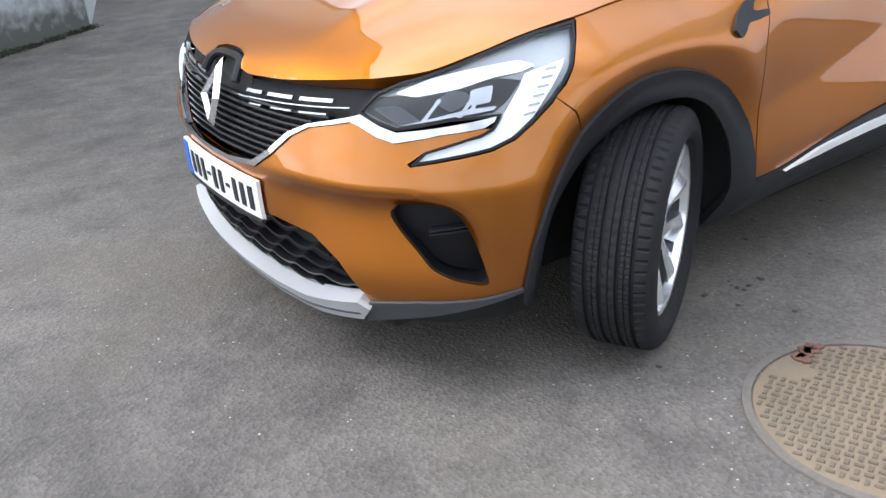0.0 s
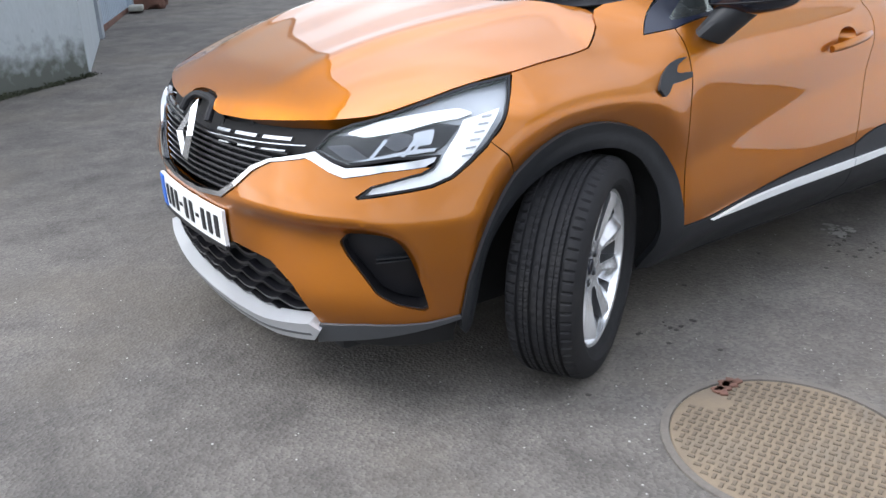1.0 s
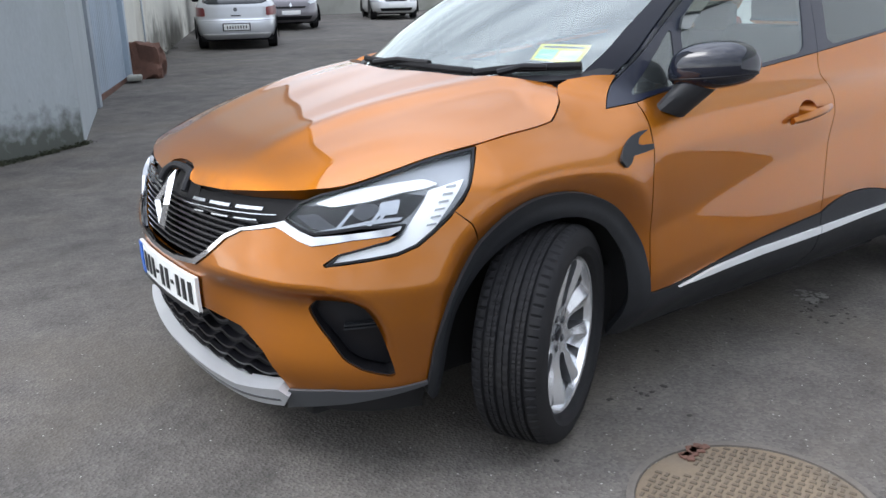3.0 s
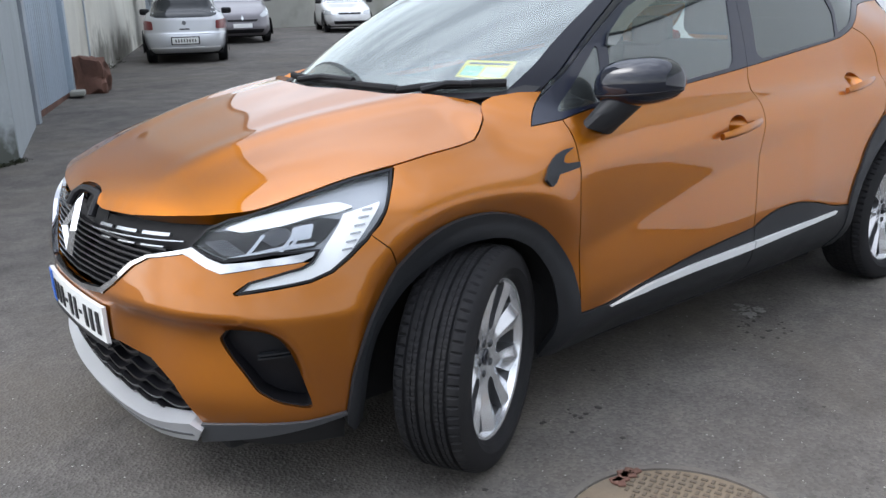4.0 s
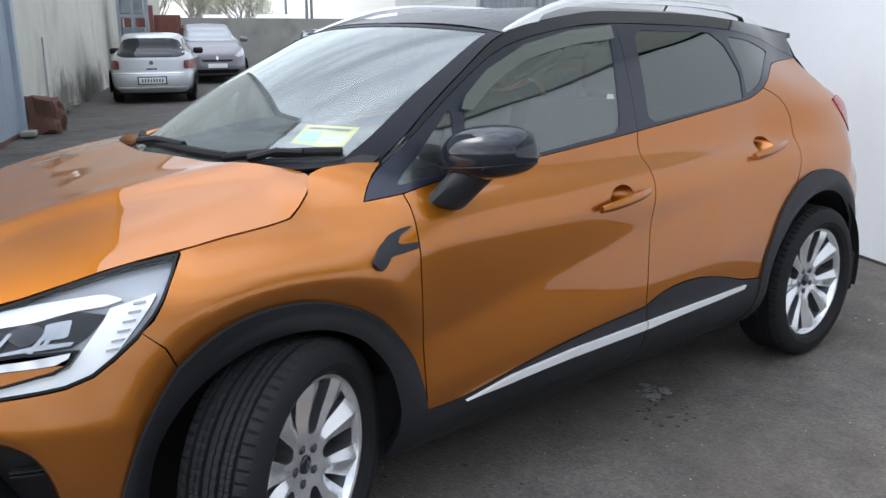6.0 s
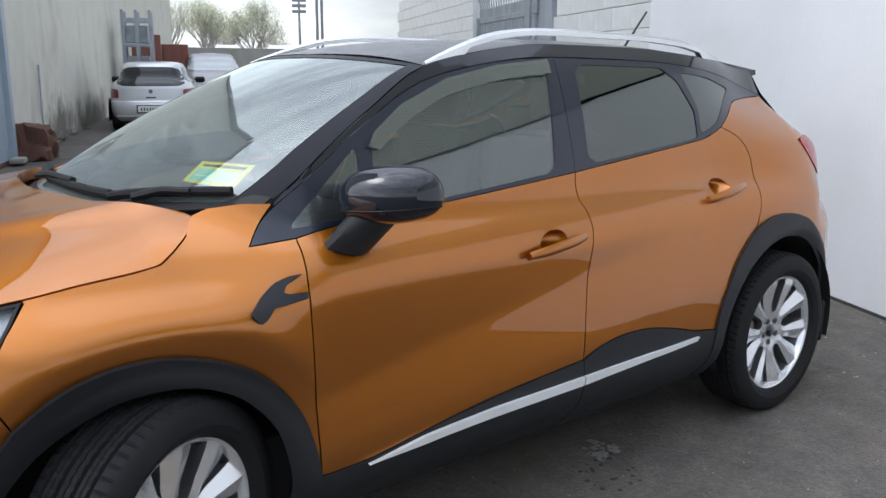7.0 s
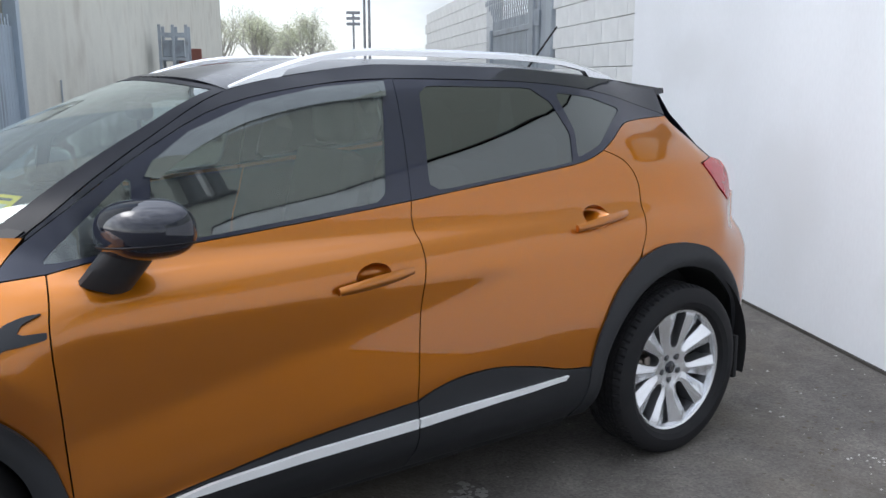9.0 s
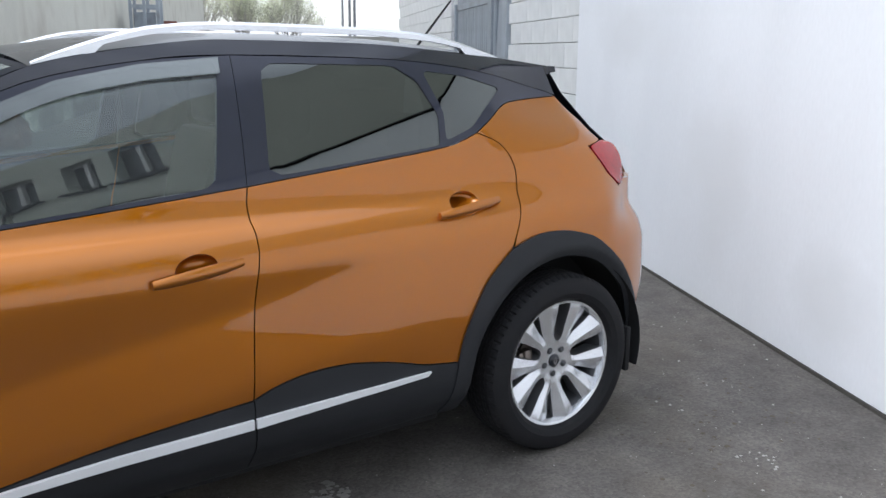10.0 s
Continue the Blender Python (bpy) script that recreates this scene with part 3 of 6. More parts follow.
PROJ_C = [(-.585, .836), (-.52, .842), (-.535, .806), (-.595, .804)]
CHROME_UP = [(-1.266, .624), (-1.2, .662), (-1.122, .721), (-1.05, .751), (-.906, .781), (-.882, .787), (-.828, .763), (-.786, .751), (-.648, .763), (-.528, .774)]
CHROME_LO = [(-.535, .763), (-.564, .752), (-.672, .745), (-.792, .727), (-.834, .739), (-.888, .763), (-.912, .769), (-1.044, .744), (-1.11, .713), (-1.188, .652), (-1.254, .610)]
BUMPER = [(U0, .598), (-1.254, .610), (-1.188, .652), (-1.11, .713), (-1.044, .744), (-.912, .769), (-.888, .763), (-.834, .739), (-.792, .727), (-.672, .745), (-.564, .752), (-.54, .750), (-.57, .737), (-.606, .731), (-.714, .707), (-.756, .681), (-.752, .676), (-.654, .688), (-.546, .70), (-.486, .718), (-.438, .748), (-.384, .79), (-.373, .803), (-.328, .762)] + under(AF_A[::-1], (0, .36)) + [(-.576, .308), (-.756, .292), (-.89, .272), (-.912, .318), (-.984, .396), (-1.074, .45), (-1.2, .474), (U0, .485)]
FOG = [(u, z + .010) for u, z in [(-.818, .535), (-.790, .562), (-.70, .566), (-.655, .556), (-.618, .50), (-.590, .43), (-.566, .349), (-.580, .340), (-.66, .362), (-.715, .392), (-.752, .440), (-.795, .49), (-.815, .520)]]
GRILLE = [(U0, .822), (-1.40, .815), (-1.32, .817), (-1.17, .834), (-1.026, .850), (-.90, .861), (-.80, .867), (-.85, .832), (-.896, .79), (-1.05, .752), (-1.122, .722), (-1.2, .663), (-1.266, .625), (U0, .612)]
LOWER = [(U0, .483), (-1.2, .472), (-1.074, .448), (-.984, .394), (-.914, .316), (-.93, .30), (-1.134, .255), (-1.3, .243), (U0, .24)]
SKID = [(U0, .25), (-1.3, .252), (-1.134, .26), (-.925, .304), (-.893, .284), (-.93, .240), (-1.11, .206), (-1.34, .196), (U0, .194)]
LIP = [(-.90, .296), (-.756, .314), (-.576, .316), (-.474, .326), (-.470, .314), (-.564, .296), (-.66, .277), (-.774, .254), (-.90, .226), (-.942, .212)]

for flip in (False, True):
    k = dict(parent=car, flip=flip)
    sheet("front_wing", side, FENDER, ORANGE, **k)
    fd = sheet("front_door", side, DOOR_F, ORANGE, holes=[cup_outline(*HANDLES[0])], step=.018, **k)
    rd = sheet("rear_door", side, DOOR_R, ORANGE, holes=[cup_outline(*HANDLES[1])], step=.018, **k)
    sheet("door_trim", side, DOOR_F, BLACK, offset=-.055, thick=0, step=.06, parent=fd, flip=flip)
    sheet("door_trim", side, DOOR_R, BLACK, offset=-.055, thick=0, step=.06, parent=rd, flip=flip)
    for dr, hd in ((fd, HANDLES[0]), (rd, HANDLES[1])):
        sheet("handle_cup", cup(*hd), cup_outline(*hd), ORANGE, gap=0, thick=0, step=.006, parent=dr, flip=flip)
    sheet("rear_quarter_panel", side, QUARTER, ORANGE, **k)
    sheet("front_arch_cladding", rolled(-.025, 1.05, .394), ARCH_F, CLADDING, offset=.011, thick=.03, gap=0, step=.014, **k, label="dark grey plastic wheel arch cladding")
    sheet("rear_arch_cladding", rolled(2.63, 1.0, .452), ARCH_R, CLADDING, offset=.010, thick=.03, gap=0, step=.014, **k, label="dark grey plastic wheel arch cladding")
    sheet("front_sill", side, SILL_F, CLADDING, offset=.005, thick=.04, gap=.002, **k, label="dark grey plastic sill cladding")
    sheet("rear_sill", side, SILL_R, CLADDING, offset=.005, thick=.04, **k, label="dark grey plastic sill cladding")
    sheet("front_sill_strip", side, STRIP_F, STRIP, offset=.019, thick=.012, gap=.001, **k, label="satin silver sill strip")
    sheet("rear_sill_strip", side, STRIP_R, STRIP, offset=.019, thick=.012, gap=.001, **k, label="satin silver sill strip")
    sheet("front_window_frame", side, FRAME_F, SATIN_BLACK, holes=[rounded(GLASS_F, .12), rounded(GLASS_T, .2)], gap=.001, **k, label="black window surround")
    sheet("rear_window_frame", side, FRAME_R, SATIN_BLACK, holes=[rounded(GLASS_R, .15), rounded(GLASS_Q, .2)], gap=.001, **k, label="black window surround")
    for nm, g, mt in (("front_side_window", GLASS_F, GLASS_SIDE), ("mirror_triangle_window", GLASS_T, GLASS_SIDE), ("rear_side_window", GLASS_R, GLASS_DARK), ("quarter_window", GLASS_Q, GLASS_DARK)):
        w = sheet(nm, side, rounded(g, .12), mt, offset=-.003, thick=.0, gap=-.004, step=.04, **k)
        w.visible_shadow = False
    sheet("roof_side", side, ROOF_SIDE, GLOSS_BLACK, gap=.0015, **k)
    sheet("tail_lamp", side, TAIL, RED_LENS, soft=.25, offset=.004, **k, label="red tail lamp")
    # head lamp
    lamp = sheet("head_lamp", side, LAMP, GLASS_CLEAR, thick=.03, gap=.003, **k, label="clear head lamp with white running light")
    lamp.visible_shadow = False
    lk = dict(parent=lamp, flip=flip)
    sheet("lamp_housing", side, LAMP, LAMP_GREY, offset=-.020, thick=.0, gap=.002, **lk)
    sheet("lamp_seal", side, LAMP, BLACK, holes=[shrink(dense(LAMP, .02), .0055)], offset=.0015, thick=.02, gap=0, step=.015, **lk)
    sheet("upper_bar", side, UPPER_BAR, LAMP_WHITE, offset=-.008, thick=.010, gap=0, step=.012, soft=.2, **lk)
    sheet("running_light", side, DRL, LAMP_WHITE, offset=-.008, thick=.010, gap=0, step=.012, **lk)
    sheet("inner_lens", side, INNER, GRILLE_BLACK, offset=-.012, thick=.006, gap=0, **lk)
    for pj, mt in ((PROJ_A, LAMP_SMOKE), (PROJ_B, LAMP_SMOKE), (PROJ_C, LAMP_CHROME)):
        sheet("projector", side, pj, mt, offset=-.006, thick=.008, gap=0, step=.012, soft=.2, **lk)
    for a, z in ((-.695, .790), (-.60, .795), (-.575, .80)):
        sheet("projector_edge", side, [(a - .03, z - .014), (a - .018, z - .016), (a + .03, z + .03), (a + .022, z + .034)], LAMP_CHROME, offset=-.004, thick=.006, gap=0, step=.02, **lk)
    sheet("lens_sill", side, [(-.79, .765), (-.63, .783), (-.53, .789), (-.52, .797), (-.60, .796), (-.65, .789)], LAMP_CHROME, offset=-.005, thick=.006, gap=0, step=.02, **lk)
    for i in range(6):
        z = .768 + .019 * i
        a = -.445 + .0145 * i
        sheet("light_segment", side, [(a - .010, z), (a + .018, z + .003), (a + .020, z + .008), (a - .008, z + .005)], LAMP_GREY, offset=-.005, thick=.004, gap=0, step=.02, **lk)
    sheet("chrome_trim", side, CHROME_UP + CHROME_LO, CHROME, offset=.006, thick=.018, gap=0, step=.012, **k, label="chrome grille trim")
    fog = sheet("fog_recess", side, FOG, BLACK, offset=-.085, thick=.0, gap=-.01, **k)
    for i, z in enumerate((.47, .482)):
        sheet("fog_slat", side, [(-.725, z), (-.60, z + .012), (-.60, z + .017), (-.722, z + .005)], CLADDING, offset=-.062, thick=.02, gap=0, parent=fog, flip=flip)
    # dark sheet added for the shade under the lip; its end covers the wheel deflector
    sheet("air_dam", side, [(-1.0, .235), (-.774, .27), (-.564, .31), (-.42, .33), (-.42, .165), (-1.0, .165)], DARK, offset=-.045, thick=.02, gap=0, step=.04, **k, label="dark sheet for the shade under the bumper, ending as wheel deflector")
    sheet("front_lip", side, LIP, LIP_GREY, offset=.008, thick=.05, gap=.001, **k)
    flash = sheet("wing_flash", side, rounded([(.226, .862), (.248, .838), (.268, .848), (.290, .868), (.33, .870), (.384, .877), (.387, .893), (.335, .892), (.324, .897), (.338, .914), (.386, .934), (.346, .930), (.306, .918), (.264, .894)], .25, 1), CLADDING, offset=.010, thick=.012, gap=0, step=.012, **k, label="dark plastic wing badge")


# nose, bonnet, roof and glass
fogs = [rounded([(s * (u - U0), z) for u, z in FOG], .3) for s in (1, -1)]
sheet("front_bumper", scooped, both(BUMPER), ORANGE, car, holes=fogs, thick=.025, step=.013)
for s in (False, True):
    sheet("fog_surround", scooped, [(u - U0, z) for u, z in FOG], BLACK, car, soft=.3, holes=[rounded([(-.69 - U0 + (u + .69) * .955, .46 + (z - .46) * .96) for u, z in FOG], .3)], gap=-.004, offset=-.012, thick=.09, step=.02, flip=s)
gr = sheet("grille", full, both(GRILLE), DARK, car, offset=-.04, thick=.0, gap=-.004, label="black slatted radiator grille")
for z in (.630, .647, .664, .681, .698, .715, .732, .749, .766):
    ue = float(np.interp(z, [.612, .625, .663, .722, .752, .79], [-1.40, -1.266, -1.2, -1.122, -1.05, -.905]))
    h = [(U0, z - .003), (ue, z + .003), (ue, z + .008), (U0, z + .003)]
    sheet("slat", full, both(h), GRILLE_BLACK, gr, offset=-.014, thick=.03, gap=0, step=.04)
for i, (a, b) in enumerate(((-1.355, -1.275), (-1.245, -1.135), (-1.105, -.985))):
    for s in (False, True):
        za, zb = .782 + (a + 1.4) * .058, .782 + (b + 1.4) * .058
        sheet("chrome_dash", side, [(a, za), (b, zb), (b + .004, zb + .009), (a + .004, za + .009)], LAMP_CHROME, gr, offset=-.006, thick=.012, gap=0, step=.03, flip=s)
for a, b in ((-1.33, -1.27), (-1.22, -1.13), (-1.10, -1.0)):
    for s in (False, True):
        za, zb = .752 + (a + 1.4) * .062, .752 + (b + 1.4) * .062
        sheet("chrome_dash", side, [(a, za), (b, zb), (b + .002, zb + .004), (a + .002, za + .004)], LAMP_CHROME, gr, offset=-.006, thick=.012, gap=0, step=.03, flip=s)
for s in (False, True):
    sheet("grille_bar", side, [(-1.42, .766), (-.93, .798), (-.926, .801), (-1.42, .769)], LAMP_CHROME, gr, offset=-.008, thick=.01, gap=0, step=.03, flip=s)
cb = [(U0, .607), (-1.40, .608), (-1.266, .624), (-1.254, .612), (-1.40, .594), (U0, .592)]
sheet("grille_chin", full, both(cb), CHROME, car, offset=.006, thick=.018, gap=0, step=.015, label="chrome grille trim")
lg = sheet("lower_grille", full, both(LOWER), DARK, car, offset=-.05, thick=.0, gap=-.006, label="black wavy lower air intake")
for j in range(5):
    z0 = .455 - .045 * j
    ue = float(np.interp(z0, [.24, .30, .316, .394, .448, .472], [-1.1, -.94, -.93, -1.0, -1.09, -1.25]))
    us = np.linspace(U0, ue, 60)
    wave = .016 * np.abs(np.sin((us - U0) * 26 + (j % 2) * 1.57))
    h = [(u, z0 - wave[i] - .004) for i, u in enumerate(us)] + [(u, z0 - wave[i] + .004) for i, u in reversed(list(enumerate(us)))]
    sheet("intake_slat", full, both(h), GRILLE_BLACK, lg, offset=-.022, thick=.025, gap=0, step=.03)
sheet("skid_plate", full, both(SKID), SILVER, car, offset=.022, thick=.05, gap=0, step=.02, label="satin silver front skid plate")
sheet("skid_groove", full, both([(U0, .222), (-1.3, .224), (-1.134, .232), (-.935, .266), (-.931, .260), (-1.13, .224), (-1.3, .215), (U0, .213)]), ALLOY_DARK, car, offset=.024, thick=.004, gap=0, step=.02)
# number plate
plate_parent = sheet("number_plate", full, [(-.262, .462), (.262, .462), (.262, .574), (-.262, .574)], PLATE_WHITE, car, offset=.016, thick=.012, gap=0, step=.05, label="white number plate with black bars")
sheet("plate_band", full, [(-.258, .466), (-.215, .466), (-.215, .570), (-.258, .570)], PLATE_BLUE, plate_parent, offset=.0195, thick=.003, gap=0, step=.05, flip=False)
for q in range(10):
    w0 = -.195 + q * .0445
    if q in (3, 6):
        sheet("plate_bar", full, [(w0 + .008, .514), (w0 + .030, .514), (w0 + .030, .524), (w0 + .008, .524)], INK, plate_parent, offset=.0195, thick=.002, gap=0, step=.05)
    else:
        sheet("plate_bar", full, [(w0 + .009, .486), (w0 + .031, .486), (w0 + .031, .553), (w0 + .009, .553)], INK, plate_parent, offset=.0195, thick=.002, gap=0, step=.05)
sheet("plate_footer", full, [(-.262, .452), (.262, .452), (.262, .466), (-.262, .466)], INK, plate_parent, offset=.018, thick=.010, gap=0, step=.05)
# bonnet
front = [(float(p[0]), float(p[1])) for p in _h]
backl = [tuple(float(q) for q in side(a, b)[:2]) for a, b in ((.108, 1.008), (.15, 1.033), (.174, 1.054))] + [(.204, -.626), (.196, -.575), (.135, -.505), (.05, -.42), (.0, -.30), (-.03, -.17), (-.042, 0)]
halfh = [(-.800, 0), (-.803, -.05), (-.812, -.085), (-.838, -.105)] + fair(front, 3) + fair(backl, 3)
sheet("bonnet", bonnet, halfh + [(x, -y) for x, y in halfh[::-1] if y < -1e-6], ORANGE, car, thick=.035, gap=.0035, step=.022, ref=(-.3, 0, 0))
# rubber seal round the notch for the badge
bm = bmesh.new()
rod(bm, [Vector(bonnet(x, y)) + Vector((-.010, 0, -.017)) for x, y in [(-.845, -.108), (-.826, -.098), (-.812, -.085), (-.806, -.068), (-.803, -.05), (-.801, 0), (-.803, .05), (-.806, .068), (-.812, .085), (-.826, .098), (-.845, .108)]], .012, 8)
part("badge_seal", bm, BLACK, car)
# emblem: shield and a plain diamond
bm = bmesh.new()
ring = [(-.105, .80), (-.095, .70), (-.06, .61), (.06, .61), (.095, .70), (.105, .80), (.092, .860), (0, .870), (-.092, .860)]
lo = [bm.verts.new((-.865 + max(0, z - .74) * .55 + .03 * abs(y) / .105, y, z)) for y, z in ring]
hi = [bm.verts.new((-.80, y, z)) for y, z in ring]
bm.faces.new(lo)
for q in range(len(ring)):
    bm.faces.new((lo[q], hi[q], hi[(q + 1) % len(ring)], lo[(q + 1) % len(ring)]))
em = part("emblem_shield", bm, BLACK, car, "black shield behind the badge")
bm = bmesh.new()
def tip(y, z, d):
    return (-.885 + max(0, z - .74) * .55 - d, y, z)
o, i_ = [(0, .664), (.055, .754), (0, .850), (-.055, .754)], [(0, .706), (.029, .754), (0, .806), (-.029, .754)]
for q in range(4):
    w = (q + 1) % 4
    a = [bm.verts.new(tip(*p, 0.012)) for p in (o[q], o[w], i_[w], i_[q])]
    m1 = [bm.verts.new(tip((o[q][0] + i_[q][0]) / 2, (o[q][1] + i_[q][1]) / 2, .026)), bm.verts.new(tip((o[w][0] + i_[w][0]) / 2, (o[w][1] + i_[w][1]) / 2, .026))]
    bm.faces.new((a[0], a[1], m1[1], m1[0]))
    bm.faces.new((m1[0], m1[1], a[2], a[3]))
    bm.faces.new((a[3], a[2], a[1], a[0]))
part("emblem_diamond", bm, mat("badge_chrome", (.78, .79, .80), .22, .75, .02, 8, 60, 0), em, "chrome diamond badge", smooth=False)
# windscreen, cowl, roof
sheet("cowl", screen, [(-.90, -.24), (.90, -.24), (.97, -.02), (.78, -.06), (-.78, -.06), (-.97, -.02)], BLACK, car, offset=-.016, thick=.02, gap=0, step=.05, ref=(.8, 0, .6))
for s in (1, -1):
    sheet("cowl_end", screen, [(s * a, b) for a, b in ((.58, -.20), (.88, -.15), (.985, -.06), (.985, .03), (.93, .03), (.84, -.05), (.58, -.115))], BLACK, car, offset=.002, thick=.004, gap=0, step=.03, ref=(.8, 0, .6))
ws = sheet("windscreen", screen, [(-.985, -.05), (-.78, -.17), (.78, -.17), (.985, -.05), (.985, 1.0), (-.985, 1.0)], GLASS_SCREEN, car, offset=-.004, thick=.0, gap=0, step=.04, ref=(.8, 0, .6))
ws.visible_shadow = False
bd = [(-.78, -.17), (-.985, -.05), (-.992, .0), (-.992, 1.0), (.992, 1.0), (.992, .0), (.985, -.05), (.78, -.17)]
sheet("windscreen_border", screen, bd, FRIT, car, holes=[[(-.74, -.125), (-.885, -.01), (-.915, .965), (.915, .965), (.885, -.01), (.74, -.125)]], offset=-.002, thick=.004, gap=0, step=.03, ref=(.8, 0, .6))
xs = [.945, 1.1, 1.3, 1.5, 1.75, 2.0, 2.256, 2.55, 2.84]
rl = [(float(x), float(side(x, top_z(x))[1])) for x in xs]
rl = [(.89, 0), (.90, -.2), (.92, -.38)] + rl + [(2.90, -.35), (2.92, 0)]
sheet("roof", roof, rl + [(x, -y) for x, y in rl[::-1] if y < -1e-6], ROOF_BLACK, car, thick=.03, gap=.002, step=.035, ref=(1.6, 0, .8))
for s in (1, -1):
    bm = bmesh.new()
    pts = []
    for t in np.linspace(0, 1, 26):
        x = .955 + t * 1.60
        e = roof(np.array(x), np.array(float(side(x, top_z(x))[1]) + .014))
        h = .038 * min(1, 5 * t + .05, 5 * (1 - t) + .05)
        pts.append((x, s * float(e[1]), float(e[2]) + h))
    rings = []
    for q, p in enumerate(pts):
        t = q / (len(pts) - 1)
        hh = .012 * min(1, 4 * t + .35, 4 * (1 - t) + .3)
        w = .014 * min(1, 4 * t + .5, 4 * (1 - t) + .5)
        low = .05 if t < .12 or t > .9 else hh
        rings.append([bm.verts.new((p[0], p[1] + dy, p[2] + dz)) for dy, dz in ((-w, -low), (-w, hh * .3), (-w * .5, hh), (w * .5, hh), (w, hh * .3), (w, -low))])
    for q, w in zip(rings, rings[1:]):
        for j in range(6):
            bm.faces.new((q[j], q[(j + 1) % 6], w[(j + 1) % 6], w[j]))
    bm.faces.new(rings[0]); bm.faces.new(rings[-1][::-1])
    part("roof_rail", bm, ALLOY, car, "satin aluminium roof rail")
bm = bmesh.new()
rod(bm, [(2.50, 0, 1.475), (2.53, 0, 1.495)], .018, 10, .012)
rod(bm, [(2.53, 0, 1.49), (2.72, 0, 1.70)], .006, 6, .004)
part("aerial", bm, BLACK, car, "black roof aerial")
# tailgate and spoiler
bm = bmesh.new()
def strip3(prof, ys):
    rr = [[bm.verts.new((x, y, z)) for x, y, z in row] for row in prof]
    for a, b in zip(rr, rr[1:]):
        for q in range(len(a) - 1):
            bm.faces.new((a[q], a[q + 1], b[q + 1], b[q]))
strip3([[(x + .04 * math.cos(t * 1.57), s_y * w, z) for t, s_y in ((1, -1), (.6, -.8), (.2, -.4), (0, 0), (.2, .4), (.6, .8), (1, 1))] for x, z, w in ((2.84, 1.43, .49), (2.89, 1.33, .525), (2.98, 1.20, .60), (3.04, 1.12, .67))], 0)
part("rear_window", bm, SATIN_BLACK, car)
bm = bmesh.new()
strip3([[(x + .04 * math.cos(t * 1.57), s_y * w, z) for t, s_y in ((1, -1), (.6, -.8), (.2, -.4), (0, 0), (.2, .4), (.6, .8), (1, 1))] for x, z, w in ((3.035, 1.122, .67), (3.14, 1.06, .62), (3.23, 1.0, .57), (3.28, .9, .55))], 0)
part("tailgate", bm, ORANGE, car)
bm = bmesh.new()
rr = []
for y in np.linspace(-.50, .50, 9):
    k = 1 - (y / .6) ** 2
    rr.append([bm.verts.new(p) for p in ((2.80, y, 1.432 + .012 * k), (2.855 + .06 * k, y, 1.430 + .010 * k), (2.86 + .06 * k, y, 1.412), (2.83, y, 1.405))])
for a, b in zip(rr, rr[1:]):
    for q in range(4):
        bm.faces.new((a[q], a[(q + 1) % 4], b[(q + 1) % 4], b[q]))
bm.faces.new(rr[0]); bm.faces.new(rr[-1][::-1])
part("roof_spoiler", bm, GLOSS_BLACK, car)
# inner body
for nm, lo, hi in (("engine_bay", (-.70, -.56, .17), (.30, .56, .80)), ("floor_pan", (.30, -.70, .175), (2.19, .70, .46)), ("rear_axle_tray", (2.20, -.56, .17), (3.1, .56, .395)), ("boot_well", (2.2, -.60, .40), (3.15, .60, .98)), ("radiator", (-.755, -.40, .22), (-.705, .40, .66)), ("bonnet_latch_panel", (-.785, -.28, .705), (-.705, .28, .862))):
    bm = bmesh.new()
    box(bm, lo, hi, .02)
    part(nm, bm, DARK, car)
for x0, s, deep, wide, high in ((0, 1, .785, .412, .40), (0, -1, .785, .412, .40), (2.639, 1, .85, .44, .412), (2.639, -1, .85, .44, .412)):
    v, f = [], []
    n = 28
    for q in range(n + 1):
        a = math.radians(-14 + 204 * q / n)
        for y in (deep, .50):
            v.append((x0 - .008 + wide * math.cos(a), -s * y, .345 + high * math.sin(a)))
    v += [(x0, -s * .52, .345)]
    for q in range(n):
        f.append((2 * q, 2 * q + 2, 2 * q + 3, 2 * q + 1))
        f.append((2 * q + 1, 2 * q + 3, len(v) - 1))
    obj("arch_liner", v, f, DARK, car)
for s in (1, -1):
    bm = bmesh.new()
    box(bm, (2.988, s * -.855, .235), (3.012, s * -.715, .42), .006)
    part("mud_flap", bm, DARK, car, "black mud flap")
# door handles: a hollow in the skin and a grip across it
for u0, z0 in HANDLES:
    for s in (False, True):
        bm = bmesh.new()
        rings = []
        for t in np.linspace(0, 1, 17):
            u = u0 - .128 + .256 * t
            z = z0 - .019 + .030 * t + .004 * math.sin(math.pi * t)
            p = side(u, z)
            k = math.sin(math.pi * min(max(t, .03), .97)) ** .4
            lift = .004 + .034 * k
            hh, w = .0185 * (.5 + .5 * k), .009
            rings.append([bm.verts.new((p[0], (p[1] - lift + dy) * (-1 if s else 1), p[2] + dz)) for dy, dz in ((w, -hh * .8), (.2 * w, -hh), (-w * .8, -hh * .7), (-w * 1.1, -hh * .1), (-w * .9, hh * .5), (-w * .2, hh), (w, hh * .7))])
        for q, w in zip(rings, rings[1:]):
            for j in range(7):
                bm.faces.new((q[j], q[(j + 1) % 7], w[(j + 1) % 7], w[j]))
        bm.faces.new(rings[0]); bm.faces.new(rings[-1][::-1])
        part("door_handle", bm, ORANGE, car, sharp=60)
